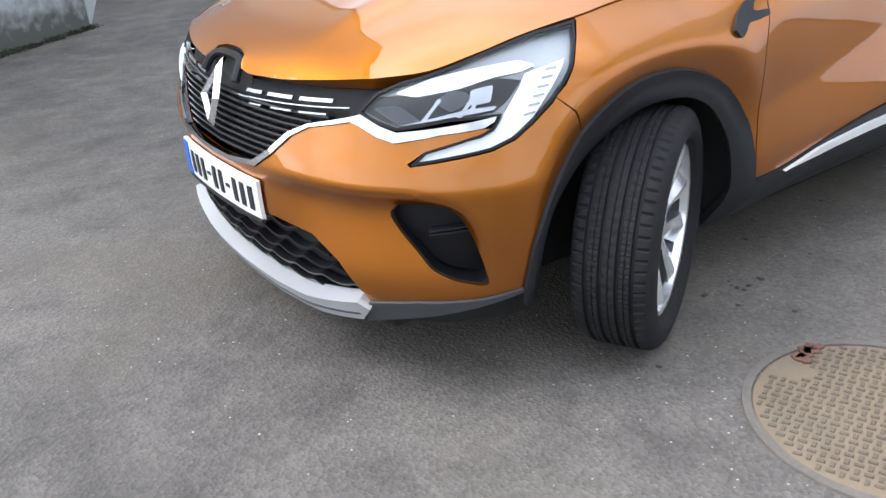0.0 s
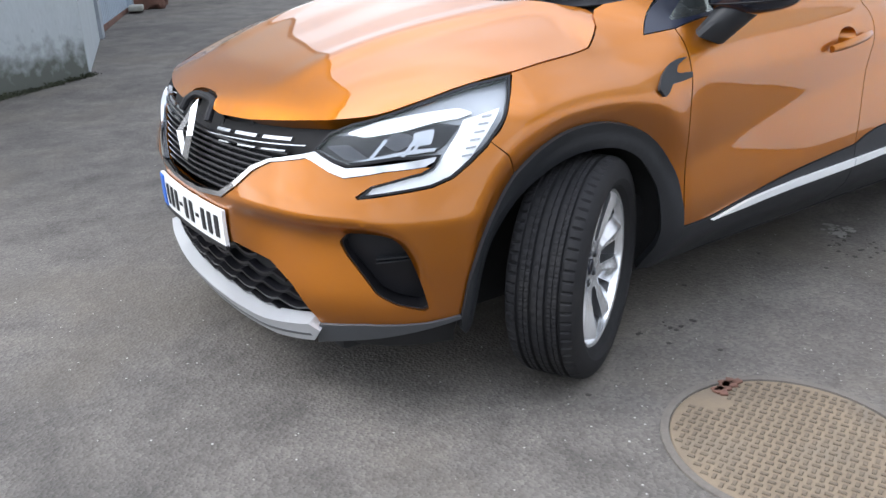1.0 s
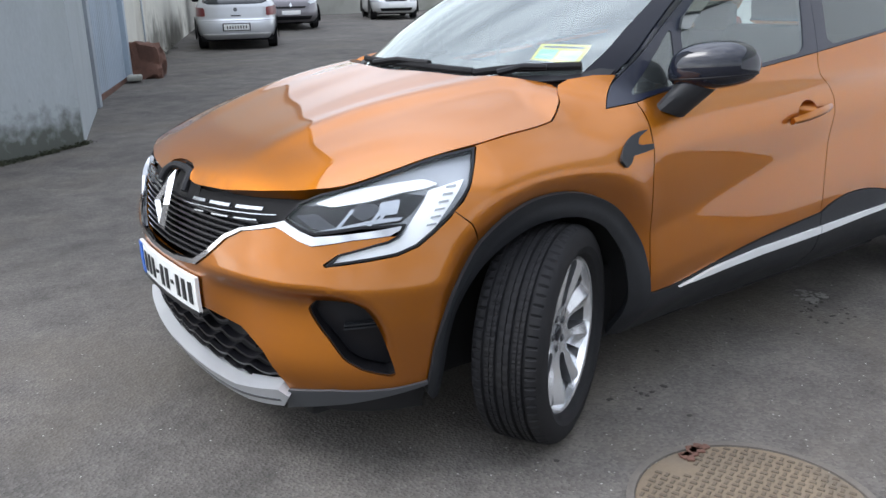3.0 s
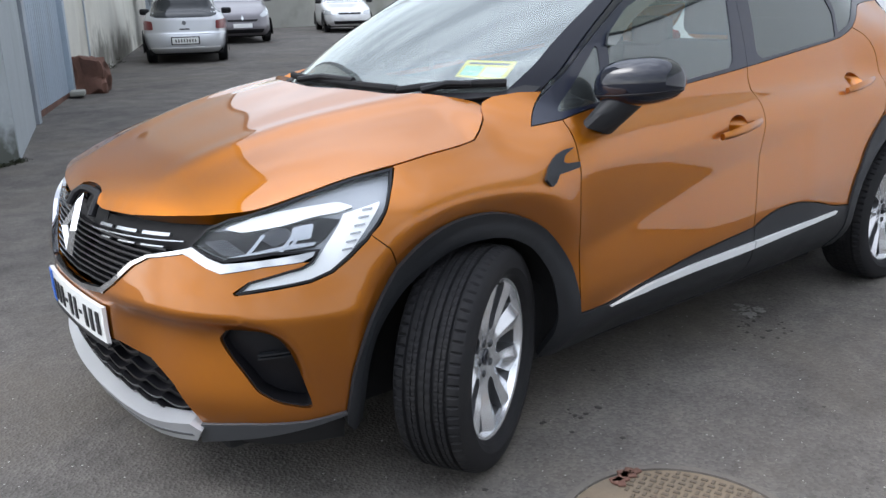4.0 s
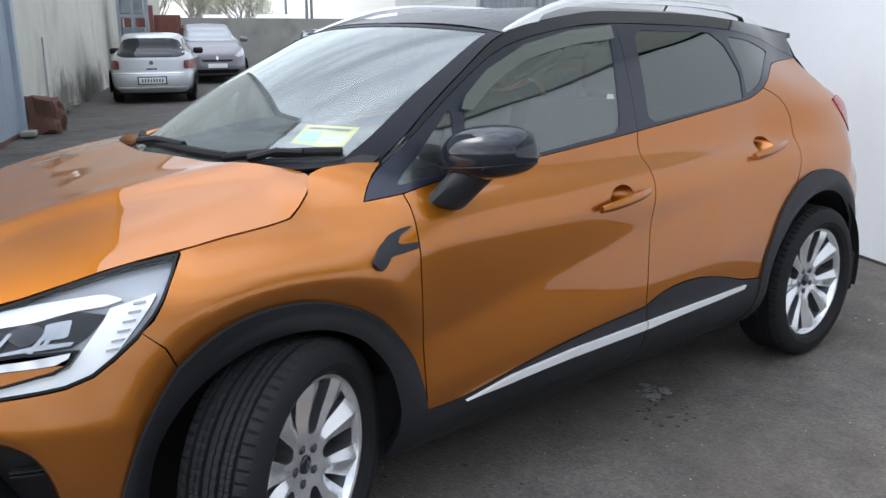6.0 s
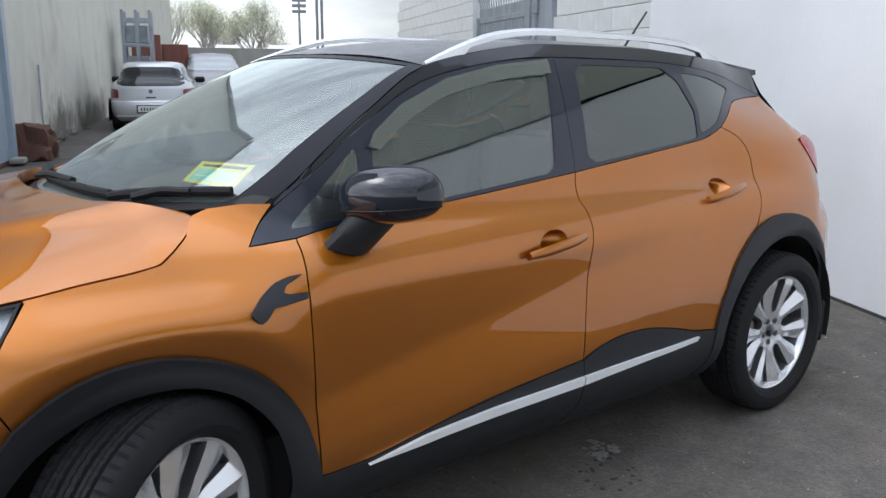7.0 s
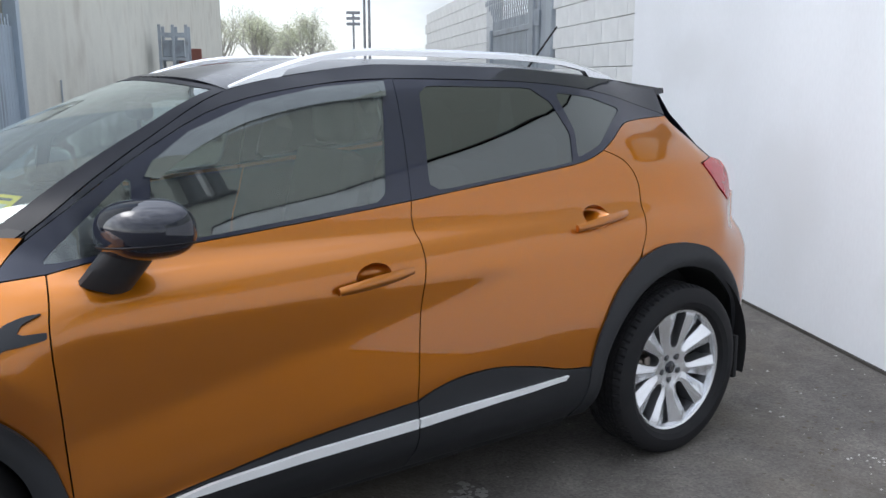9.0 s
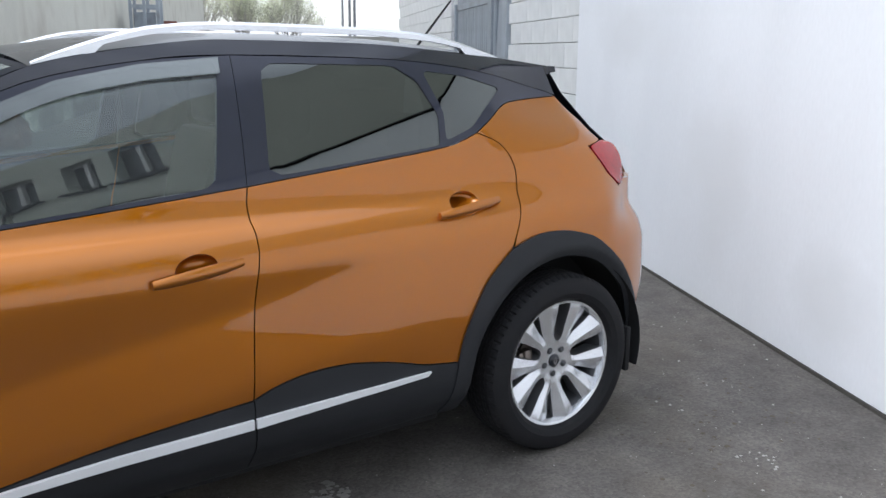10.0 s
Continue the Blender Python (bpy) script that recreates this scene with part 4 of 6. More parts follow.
# wing mirrors
def pw(v, e):
    return math.copysign(abs(v) ** e, v)
def mirror_point(th, ph, s, zlow=None):
    """A full, blunt shell, flatter to the rear, with a belt seam below its middle."""
    ct, st, cp, sp = math.cos(th), math.sin(th), math.cos(ph), math.sin(ph)
    x, y, z = pw(cp, .72) * pw(ct, .78), pw(cp, .72) * pw(st, .78), pw(sp, .85)
    a = .104 if x < 0 else .088
    hz = .084 if z > 0 else .068
    drop = 1 - .12 * max(0, -y) ** 2 if z > 0 else 1 - .10 * max(0, -y)
    return Vector((.622 + (.09 if s < 0 else 0) + x * a + .030 * -y, s * (-.897 + (.06 if s < 0 else 0) + y * .128), 1.112 + z * hz * drop + .012 * -y))
for s in (1, -1):
    bm = bmesh.new()
    nt_, np_ = 40, 22
    rows = []
    for q in range(np_ + 1):
        ph = -math.pi / 2 + math.pi * q / np_
        rows.append([bm.verts.new(mirror_point(2 * math.pi * w / nt_, ph, s)) for w in range(nt_)] if 0 < q < np_ else [bm.verts.new(mirror_point(0, ph, s))])
    for a, b in zip(rows, rows[1:]):
        for w in range(nt_):
            if len(a) == 1:
                bm.faces.new((a[0], b[(w + 1) % nt_], b[w]))
            elif len(b) == 1:
                bm.faces.new((a[w], a[(w + 1) % nt_], b[0]))
            else:
                bm.faces.new((a[w], a[(w + 1) % nt_], b[(w + 1) % nt_], b[w]))
    mir = part("wing_mirror", bm, GLOSS_BLACK, car, "gloss black wing mirror on a stalk", sharp=70)
    bm = bmesh.new()
    ring = []
    for w in range(48):
        th = 2 * math.pi * w / 48
        c = Vector((.622 + (.09 if s < 0 else 0), s * (-.897 + (.06 if s < 0 else 0)), 0))
        row = []
        for ph, k in ((-.30, 1.0), (-.33, 1.018), (-.37, 1.018), (-.40, 1.0)):
            p = mirror_point(th, ph, s)
            row.append(bm.verts.new((c.x + (p.x - c.x) * k, c.y + (p.y - c.y) * k, p.z)))
        ring.append(row)
    for w in range(48):
        a, b = ring[w], ring[(w + 1) % 48]
        for q in range(3):
            bm.faces.new((a[q], a[q + 1], b[q + 1], b[q]))
    part("mirror_seam", bm, BLACK, mir)
    bm = bmesh.new()
    rings = []
    for t in np.linspace(0, 1, 9):
        c = Vector((.530 + .055 * t, -.790 - .075 * t, .962 + .100 * t))
        a, b = .074 - .006 * t, .042 + .020 * t
        rings.append([bm.verts.new((c.x + a * math.cos(q) * .8, s * (c.y + b * math.sin(q)), c.z + a * .30 * math.cos(q) * -1)) for q in np.linspace(0, 2 * math.pi, 14, endpoint=False)])
    for q, w in zip(rings, rings[1:]):
        for j in range(14):
            bm.faces.new((q[j], q[(j + 1) % 14], w[(j + 1) % 14], w[j]))
    bm.faces.new(rings[0]); bm.faces.new(rings[-1][::-1])
    part("mirror_stalk", bm, CLADDING, mir)
# rain visor on the front door windows
for s in (False, True):
    vz = sheet("window_visor", side, [(.675, 1.222), (.70, 1.258), (.81, 1.330), (1.0, 1.402), (1.224, 1.442), (1.455, 1.46), *fair([(1.450, 1.416), (1.33, 1.408), (1.21, 1.396), (1.0, 1.356), (.83, 1.288), (.715, 1.215)])], GLASS_VISOR, car, offset=.016, thick=.012, gap=0, step=.025, flip=s, label="smoked rain visor over the window")
# wipers
def on_screen(a, b, h):
    p, q, r = screen(a, b), screen(a + .01, b), screen(a, b + .01)
    n = np.cross(q - p, r - p)
    n /= np.linalg.norm(n)
    if n[2] < 0:
        n = -n
    return Vector(p + n * h)
for arm, blade in ((((.30, -.10), (.05, -.074), (-.20, -.066)), ((.58, -.085), (-.49, -.088))), (((-.62, -.10), (-.69, -.054), (-.76, -.018)), ((-.50, -.10), (-.87, .020)))):
    bm = bmesh.new()
    rod(bm, [on_screen(*q, h) for q, h in zip(arm, (.018, .028, .022))], .013, 8, .010)
    wp = part("wiper", bm, BLACK, car, "black windscreen wiper")
    bm = bmesh.new()
    (a0, b0), (a1, b1) = blade
    rod(bm, [on_screen(a0 + (a1 - a0) * t, b0 + (b1 - b0) * t + .012 * math.sin(math.pi * t), .013) for t in np.linspace(0, 1.0, 9)], .013, 8)
    part("wiper_blade", bm, RUBBER, wp)
# cabin
bm = bmesh.new()
box(bm, (.30, -.66, .62), (.80, .66, 1.03), .07)
box(bm, (.28, -.62, .98), (.70, .62, 1.06), .05)
part("dashboard", bm, BLACK, car)
for y in (-.36, .36):
    bm = bmesh.new()
    box(bm, (1.12, y - .25, .46), (1.62, y + .25, .68), .06)
    box(bm, (1.55, y - .24, .60), (1.68, y + .24, 1.20), .05, Matrix.Translation((1.6, 0, .62)) @ Matrix.Rotation(radians(14), 4, "Y") @ Matrix.Translation((-1.6, 0, -.62)))
    st = part("front_seat", bm, SEAT, car)
    bm = bmesh.new()
    box(bm, (1.72, y - .13, 1.20), (1.82, y + .13, 1.385), .04, segments=3)
    part("headrest", bm, SEAT, st)
bm = bmesh.new()
box(bm, (2.2, -.62, .5), (2.36, .62, 1.12), .06)
for y in (-.36, .36):
    box(bm, (2.24, y - .12, 1.1), (2.33, y + .12, 1.26), .035)
part("rear_seat", bm, SEAT, car)
v, f = revolve([(-.014, .18), (0, .194), (.014, .18), (0, .166), (-.014, .18)], 32)
stw = obj("steering_wheel", v, f, BLACK, car)
stw.matrix_basis = Matrix.Translation((.93, .36, 1.0)) @ Matrix.Rotation(radians(65), 4, "Y") @ Matrix.Rotation(radians(90), 4, "X")
bm = bmesh.new()
box(bm, (.84, -.12, 1.34), (.88, .12, 1.40), .02)
rod(bm, [(.86, 0, 1.39), (.90, 0, 1.45)], .01)
part("rear_view_mirror", bm, BLACK, car)


# ---------------------------------------------------------------- wheels
def spoke_shape():
    """One forked arm: two blades that part from a common stem, each creased along its length."""
    slot = spline([.02, .080, .083, .088, .100, .125, .17, .236], [0, 0, .008, .014, .020, .024, .027, .030])
    rim = spline([.02, .085, .115, .135, .165, .236], [36, 36, 35.6, 34.0, 32.6, 31.4])
    rs = [.020, .045, .070, .080, .083, .088, .094, .100, .112, .125, .14, .16, .19, .215, .236]
    v, f, m = [], [], []
    for s in (1, -1):
        rows = []
        for r in rs:
            y = -.046 - .033 * min(1, max(0, (r - .05) / .17)) ** .9
            t0, t1 = math.asin(float(slot(r)) / r), radians(float(rim(r)))
            out = min(1, max(0, (r - .070) / .07))
            row = []
            for q, dy in ((0, .009 * out), (.40, 0), (.46, 0), (1, .020 * out)):
                t = t0 + (t1 - t0) * q
                row.append((s * r * math.sin(t), y + dy, r * math.cos(t)))
            rows.append(row)
        b = len(v)
        for row in rows:
            v += row + [(row[0][0], .0, row[0][2]), (row[3][0], .0, row[3][2])]
        for k in range(len(rs) - 1):
            p, q = b + 6 * k, b + 6 * k + 6
            quads = [((p + i, p + i + 1, q + i + 1, q + i), 0) for i in range(3)]
            if rs[k] >= .079:
                quads.append(((p + 4, p, q, q + 4), 1))
            quads.append(((p + 3, p + 5, q + 5, q + 3), 1))
            for face_, mt in quads:
                f.append(face_ if s > 0 else face_[::-1])
                m.append(mt)
    return v, f, m


def wheel(centre, turn, spin, right=False):
    prof = [(-.070, .242), (-.086, .2475), (-.102, .258), (-.112, .278), (-.111, .300), (-.105, .320), (-.096, .333), (-.086, .3390)]
    tread = [(-.078, .3420)]
    for g, w, d in ((-.060, .0055, .011), (-.041, .0016, .004), (-.022, .0055, .011), (0, .0016, .004), (.022, .0055, .011), (.041, .0016, .004), (.060, .0055, .011)):
        tread += [(g - w - .001, .3445 - abs(g) * .02), (g - w * .7, .3445 - d), (g + w * .7, .3445 - d), (g + w + .001, .3445 - abs(g) * .02)]
    half = len(prof)
    prof = prof + tread + [(.078, .3420)] + [(-y, r) for y, r in prof[::-1]]
    n = 360
    v, f = revolve(prof, n)
    m = len(prof)
    v = np.array(v)
    for k in range(n):
        for i in range(half - 1, m - half + 1):
            y, r = prof[i]
            shoulder = abs(y) > .066
            if (shoulder and k % 5 == 0 and abs(y) > .07) or (not shoulder and r > .34 and (k + int(y * 300)) % 5 == 0):
                q = (r - (.008 if shoulder else .0035)) / r
                v[k * m + i, 0] *= q
                v[k * m + i, 2] *= q
    w = obj("wheel", *revolve([(-.060, .240), (-.080, .246), (-.085, .244), (-.082, .235), (-.060, .228)], 72), ALLOY, car, "silver five-spoke alloy wheel")
    obj("barrel", *revolve([(-.060, .2285), (-.040, .216), (.06, .200), (.095, .225), (.095, .235)], 72), BARREL, w)
    obj("tyre", v, f, RUBBER, w, "black rubber tyre with grooved tread", sharp=25)
    # spokes: five forked arms, each open in a U-shaped slot, with creased blades and flanks coloured dark as shade
    sv, sf, sm = spoke_shape()
    first = obj("spoke", sv, sf, ALLOY, w, mats=[ALLOY, FLANK], face_mats=sm, sharp=12)
    for k in range(5):
        sp = first if k == 0 else new("spoke", first.data)
        sp.parent = w
        sp.matrix_basis = Matrix.Rotation(radians(72 * k + spin), 4, "Y")
    obj("hub", *revolve([(-.034, .0), (-.034, .06), (-.01, .070)], 40), ALLOY_DARK, w)
    cap = obj("centre_cap", *revolve([(-.054, .0), (-.053, .020), (-.050, .025), (-.040, .027)], 32), GLOSS_BLACK, w, "black centre cap with a chrome diamond")
    bm = bmesh.new()
    o, i_ = [(0, .017), (.010, 0), (0, -.017), (-.010, 0)], [(0, .010), (.0055, 0), (0, -.010), (-.0055, 0)]
    for q in range(4):
        e = (q + 1) % 4
        bm.faces.new([bm.verts.new((a, -.0555, b)) for a, b in (o[q], o[e], i_[e], i_[q])])
    part("cap_diamond", bm, CHROME, cap)
    for k in range(5):
        a = radians(72 * k + spin + 36)
        vv, ff = revolve([(-.0495, .009), (-.0505, .0125), (-.040, .0125)], 16)
        obj("bolt_well", [(x + .051 * math.sin(a), y, z + .051 * math.cos(a)) for x, y, z in vv], ff, BARREL, w)
        vv, ff = revolve([(-.0535, .0), (-.0535, .006), (-.052, .0085), (-.040, .009)], 12)
        obj("wheel_bolt", [(x + .051 * math.sin(a), y, z + .051 * math.cos(a)) for x, y, z in vv], ff, ALLOY_DARK, w)
    obj("brake_disc", *revolve([(.0, .05), (.0, .138), (.014, .138)], 48), IRON, w)
    bm = bmesh.new()
    box(bm, (-.13, -.03, -.05), (-.09, .03, .06), .012)
    box(bm, (-.15, -.02, -.04), (-.12, .03, .05), .01)
    part("brake_caliper", bm, IRON, w)
    obj("wheel_back", *revolve([(.03, .0), (.03, .19)], 40), DARK, w)
    w.matrix_basis = Matrix.Translation(centre) @ Matrix.Rotation(radians(turn), 4, "Z") @ (Matrix.Rotation(math.pi, 4, "Z") if right else Matrix())


wheel((.0, -.793, .342), 28, 21)
wheel((2.639, -.765, .342), 0, 6)
wheel((.0, .793, .342), 28, 20, True)
wheel((2.639, .765, .342), 0, 40, True)

# notice behind the windscreen
nt = thing("notice", "yellow and white paper notice lying behind the windscreen", "notice")
YELLOW = mat("notice_yellow", (0.92, 0.78, 0.03), 0.6, 0, 0.05, 20, 150, 0)
TEAL = mat("notice_teal", (0.30, 0.70, 0.55), 0.6, 0, 0.1, 20, 150, 0)
PAPER = mat("notice_white", (0.78, 0.80, 0.72), 0.6, 0, 0.05, 20, 150, 0)
NB = [(-.825, .064), (-.620, .064), (-.592, .172), (-.808, .19)]
def lerp2(s, t):
    a, b, c, d = (np.array(p) for p in NB)
    return tuple((a * (1 - s) + b * s) * (1 - t) + (d * (1 - s) + c * s) * t)
def patch(name, s0, t0, s1, t1, mt, off, par):
    return sheet(name, screen, [lerp2(s0, t0), lerp2(s1, t0), lerp2(s1, t1), lerp2(s0, t1)], mt, par, offset=off, thick=.001, gap=0, step=.05, ref=(.8, 0, .6))
nb = patch("notice_sheet", 0, 0, 1, 1, YELLOW, -.016, nt)
patch("white_field", .08, .12, .50, .62, PAPER, -.0145, nt)
patch("teal_field", .55, .10, .93, .66, TEAL, -.0145, nt)
patch("text_bar", .1, .76, .9, .86, INK, -.0145, nt)
patch("text_bar", .14, .30, .44, .34, TEAL, -.0135, nt)
patch("text_bar", .60, .30, .86, .34, PAPER, -.0135, nt)

# ---------------------------------------------------------------- yard
def asphalt():
    m, n, l, p = principled("asphalt")
    tc = n.new("ShaderNodeTexCoord")
    def noise_node(scale, detail=4, rough=0.5):
        x = n.new("ShaderNodeTexNoise")
        x.inputs["Scale"].default_value, x.inputs["Detail"].default_value, x.inputs["Roughness"].default_value = scale, detail, rough
        l.new(tc.outputs["Object"], x.inputs["Vector"])
        return x
    patchy, mid, grain = noise_node(0.45, 5), noise_node(3.5, 6, 0.65), noise_node(140, 2)
    vor = n.new("ShaderNodeTexVoronoi")
    vor.inputs["Scale"].default_value = 95
    l.new(tc.outputs["Object"], vor.inputs["Vector"])
    r1 = n.new("ShaderNodeValToRGB")
    e = r1.color_ramp.elements
    e[0].position, e[0].color = 0.36, (0.042, 0.038, 0.034, 1)
    e[1].position, e[1].color = 0.68, (0.138, 0.125, 0.112, 1)
    mixed = n.new("ShaderNodeMath")
    mixed.operation = "MULTIPLY_ADD"
    l.new(mid.outputs["Fac"], mixed.inputs[0])
    mixed.inputs[1].default_value = 0.55
    half = n.new("ShaderNodeMath")
    half.operation = "MULTIPLY"
    l.new(patchy.outputs["Fac"], half.inputs[0])
    half.inputs[1].default_value = 0.48
    l.new(half.outputs[0], mixed.inputs[2])
    l.new(mixed.outputs[0], r1.inputs["Fac"])
    # single stones, darker and lighter
    st = n.new("ShaderNodeMapRange")
    l.new(vor.outputs["Color"], st.inputs["Value"])
    st.inputs["To Min"].default_value, st.inputs["To Max"].default_value = 0.70, 1.36
    h = n.new("ShaderNodeHueSaturation")
    l.new(r1.outputs[0], h.inputs["Color"])
    l.new(st.outputs[0], h.inputs["Value"])
    # rare pale chips
    v2 = n.new("ShaderNodeTexVoronoi")
    v2.inputs["Scale"].default_value = 38
    l.new(tc.outputs["Object"], v2.inputs["Vector"])
    c1 = n.new("ShaderNodeMapRange")
    c1.inputs["From Min"].default_value, c1.inputs["From Max"].default_value = 0.16, 0.10
    l.new(v2.outputs["Distance"], c1.inputs["Value"])
    sep = n.new("ShaderNodeSeparateColor")
    l.new(v2.outputs["Color"], sep.inputs[0])
    c2 = n.new("ShaderNodeMath")
    c2.operation = "GREATER_THAN"
    c2.inputs[1].default_value = 0.985
    l.new(sep.outputs[0], c2.inputs[0])
    c3 = n.new("ShaderNodeMath")
    c3.operation = "MULTIPLY"
    l.new(c1.outputs[0], c3.inputs[0])
    l.new(c2.outputs[0], c3.inputs[1])
    mx = n.new("ShaderNodeMix")
    mx.data_type = "RGBA"
    l.new(c3.outputs[0], mx.inputs[0])
    l.new(h.outputs[0], mx.inputs[6])
    mx.inputs[7].default_value = (0.42, 0.41, 0.39, 1)
    # brown dirt in broad smears
    dn = noise_node(0.9, 7, 0.6)
    dr = n.new("ShaderNodeMapRange")
    dr.inputs["From Min"].default_value, dr.inputs["From Max"].default_value, dr.inputs["To Max"].default_value = 0.50, 0.68, 0.6
    l.new(dn.outputs["Fac"], dr.inputs["Value"])
    dm = n.new("ShaderNodeMix")
    dm.data_type = "RGBA"
    l.new(dr.outputs[0], dm.inputs[0])
    l.new(mx.outputs[2], dm.inputs[6])
    dm.inputs[7].default_value = (0.085, 0.071, 0.052, 1)
    # dark damp stains with ragged edges
    wn_ = noise_node(1.7, 8, 0.68)
    wr = n.new("ShaderNodeMapRange")
    wr.inputs["From Min"].default_value, wr.inputs["From Max"].default_value, wr.inputs["To Max"].default_value = 0.53, 0.63, 0.42
    l.new(wn_.outputs["Fac"], wr.inputs["Value"])
    wm = n.new("ShaderNodeMix")
    wm.data_type = "RGBA"
    l.new(wr.outputs[0], wm.inputs[0])
    l.new(dm.outputs[2], wm.inputs[6])
    wm.inputs[7].default_value = (0.048, 0.043, 0.036, 1)
    l.new(wm.outputs[2], p.inputs["Base Color"])
    p.inputs["Roughness"].default_value = 0.85
    b = n.new("ShaderNodeBump")
    b.inputs["Strength"].default_value, b.inputs["Distance"].default_value = 0.5, 0.006
    l.new(vor.outputs["Distance"], b.inputs["Height"])
    b2 = n.new("ShaderNodeBump")
    b2.inputs["Strength"].default_value, b2.inputs["Distance"].default_value = 0.25, 0.01
    l.new(mid.outputs["Fac"], b2.inputs["Height"])
    l.new(b.outputs[0], b2.inputs["Normal"])
    l.new(b2.outputs[0], p.inputs["Normal"])
    return m


from mathutils import noise
ASPHALT = asphalt()
LANE = Vector((.42, .9075, 0))
def rise(x, y):
    """The yard is level round the car and climbs gently along the lane."""
    return .0095 * min(max(.42 * x + .9075 * y - 4, 0), 40)
gv, gf = [], []
for t in (-1500, 0, 3, 4, 5, 14, 24, 34, 44, 1500):
    for w in (-1500, -12, 12, 1500):
        p = LANE * t + Vector((LANE.y, -LANE.x, 0)) * w
        gv.append((p.x, p.y, rise(p.x, p.y)))
for q in range(9):
    for w in range(3):
        gf.append((q * 4 + w, q * 4 + w + 1, q * 4 + w + 5, q * 4 + w + 4))
g = obj("ground", gv, gf, ASPHALT)
tagged(g, "worn grey asphalt yard with loose grit", "ground", kind="structure")

WHITE_WALL = mat("white_render", (0.80, 0.82, 0.85), 0.5, 0, 0.05, 1.2, 60, 0.05, stain=(0.66, 0.68, 0.71), stain_scale=0.9, stain_amount=0.35, stretch=(1, 1, .35), depth=0.002)
WHITE_BLOCK = mat("painted_block", (0.70, 0.715, 0.71), 0.85, 0, 0.10, 4, 70, 0.4, stain=(0.60, 0.60, 0.57), stain_scale=2.5, stain_amount=0.35, obj=0.03)
MORTAR = mat("mortar", (0.68, 0.69, 0.68), 0.95, 0, 0.15, 8, 90, 0.4)
YELLOW_WALL = mat("cream_render", (0.62, 0.61, 0.54), 0.9, 0, 0.16, 1.3, 40, 0.25, stain=(0.36, 0.33, 0.28), stain_scale=1.3, stain_amount=0.6, stretch=(1, 1, .6))
BLUE_WALL = mat("pale_blue_render", (0.37, 0.405, 0.42), 0.85, 0, 0.12, 1.5, 50, 0.2, stain=(0.29, 0.32, 0.32), stain_scale=1.6, stain_amount=0.6, stretch=(1, 1, .4))
BLUE_GATE = mat("pale_blue_steel", (0.36, 0.43, 0.50), 0.5, 0.1, 0.1, 2.0, 60, 0.1, stain=(0.17, 0.18, 0.19), stain_scale=1.7, stain_amount=0.7, stretch=(1, 1, .3))
GATE_GREY = mat("grey_steel", (0.34, 0.38, 0.42), 0.45, 0.1, 0.15, 3, 60, 0.1, stain=(0.13, 0.12, 0.11), stain_scale=2.5, stain_amount=0.5, obj=0.1)
MOSS = mat("moss", (0.035, 0.04, 0.022), 0.95, 0, 0.4, 9, 60, 0.8)
RUST = mat("rust", (0.14, 0.07, 0.05), 0.85, 0.1, 0.35, 5, 60, 0.4, stain=(0.07, 0.03, 0.02), stain_scale=4, stain_amount=0.6)
CONCRETE = mat("concrete", (0.32, 0.32, 0.29), 0.9, 0, 0.15, 1.5, 50, 0.3, stain=(0.16, 0.17, 0.13), stain_scale=1.2, stain_amount=0.6)
RED_STEEL = mat("red_steel", (0.22, 0.085, 0.065), 0.6, 0.1, 0.15, 1.5, 40, 0.1, stain=(0.16, 0.05, 0.03), stain_scale=1.5, stain_amount=0.6)
FAR_PANE = mat("dark_pane", (.015, .017, .02), .05, 0, .1, 3, 40, 0, coat=1)
PALE_FAR = mat("pale_building", (0.55, 0.55, 0.56), 0.8, 0, 0.1, 0.5, 20, 0.1)

WA, WD = Vector((3.79, -1.78, 0)), Vector((.4254, .9050, 0))
def along(a, d, s, out=0.0, z=0.0):
    n = Vector((d.y, -d.x, 0))
    return a + d * s + n * out + Vector((0, 0, z))


def wall_slab(name, a, d, s0, s1, o0, o1, z0, z1, material, label, category="wall", kind="structure", parent=None, bevel=0.01):
    """A wall along d from s0 to s1, between the depths o0 and o1."""
    bm = bmesh.new()
    box(bm, (0, 0, z0), (s1 - s0, o1 - o0, z1), bevel)
    o = part(name, bm, material, parent, smooth=False)
    m = Matrix(((d.x, d.y, 0, 0), (d.y, -d.x, 0, 0), (0, 0, 1, 0), (0, 0, 0, 1)))
    p = along(a, d, s0, o0)
    m.translation = p
    o.matrix_world = m
    return tagged(o, label, category, kind=kind)


# the white wall behind the car; positive depth leads away from the yard
GREY_RENDER = mat("grey_green_render", (.44, .46, .41), .9, 0, .12, .7, 30, .2, stain=(.33, .345, .305), stain_scale=.6, stain_amount=.5)
wall_slab("wall_white", WA, WD, -6.5, 4.6, 0, .3, 0, 2.502, WHITE_WALL, "smooth white painted building wall")
wall_slab("wall_footing", WA, WD, -6.5, 4.6, -.012, -.002, -.02, .018, mat("footing", (.05, .045, .04), .9, 0, .3, 5, 60, .3), "dark dirt line along the foot of the white wall", "wall base")
wall_slab("wall_ledge", WA, WD, -6.5, 4.6, -.02, .3, 2.504, 2.53, BLACK, "dark ledge above the white wall", "ledge")
UPPER_WINDOWS = ((-5.15, -4.55), (-4.22, -3.80), (-3.58, -3.02))
cuts = [-6.5] + [q for w in UPPER_WINDOWS for q in w] + [4.6]
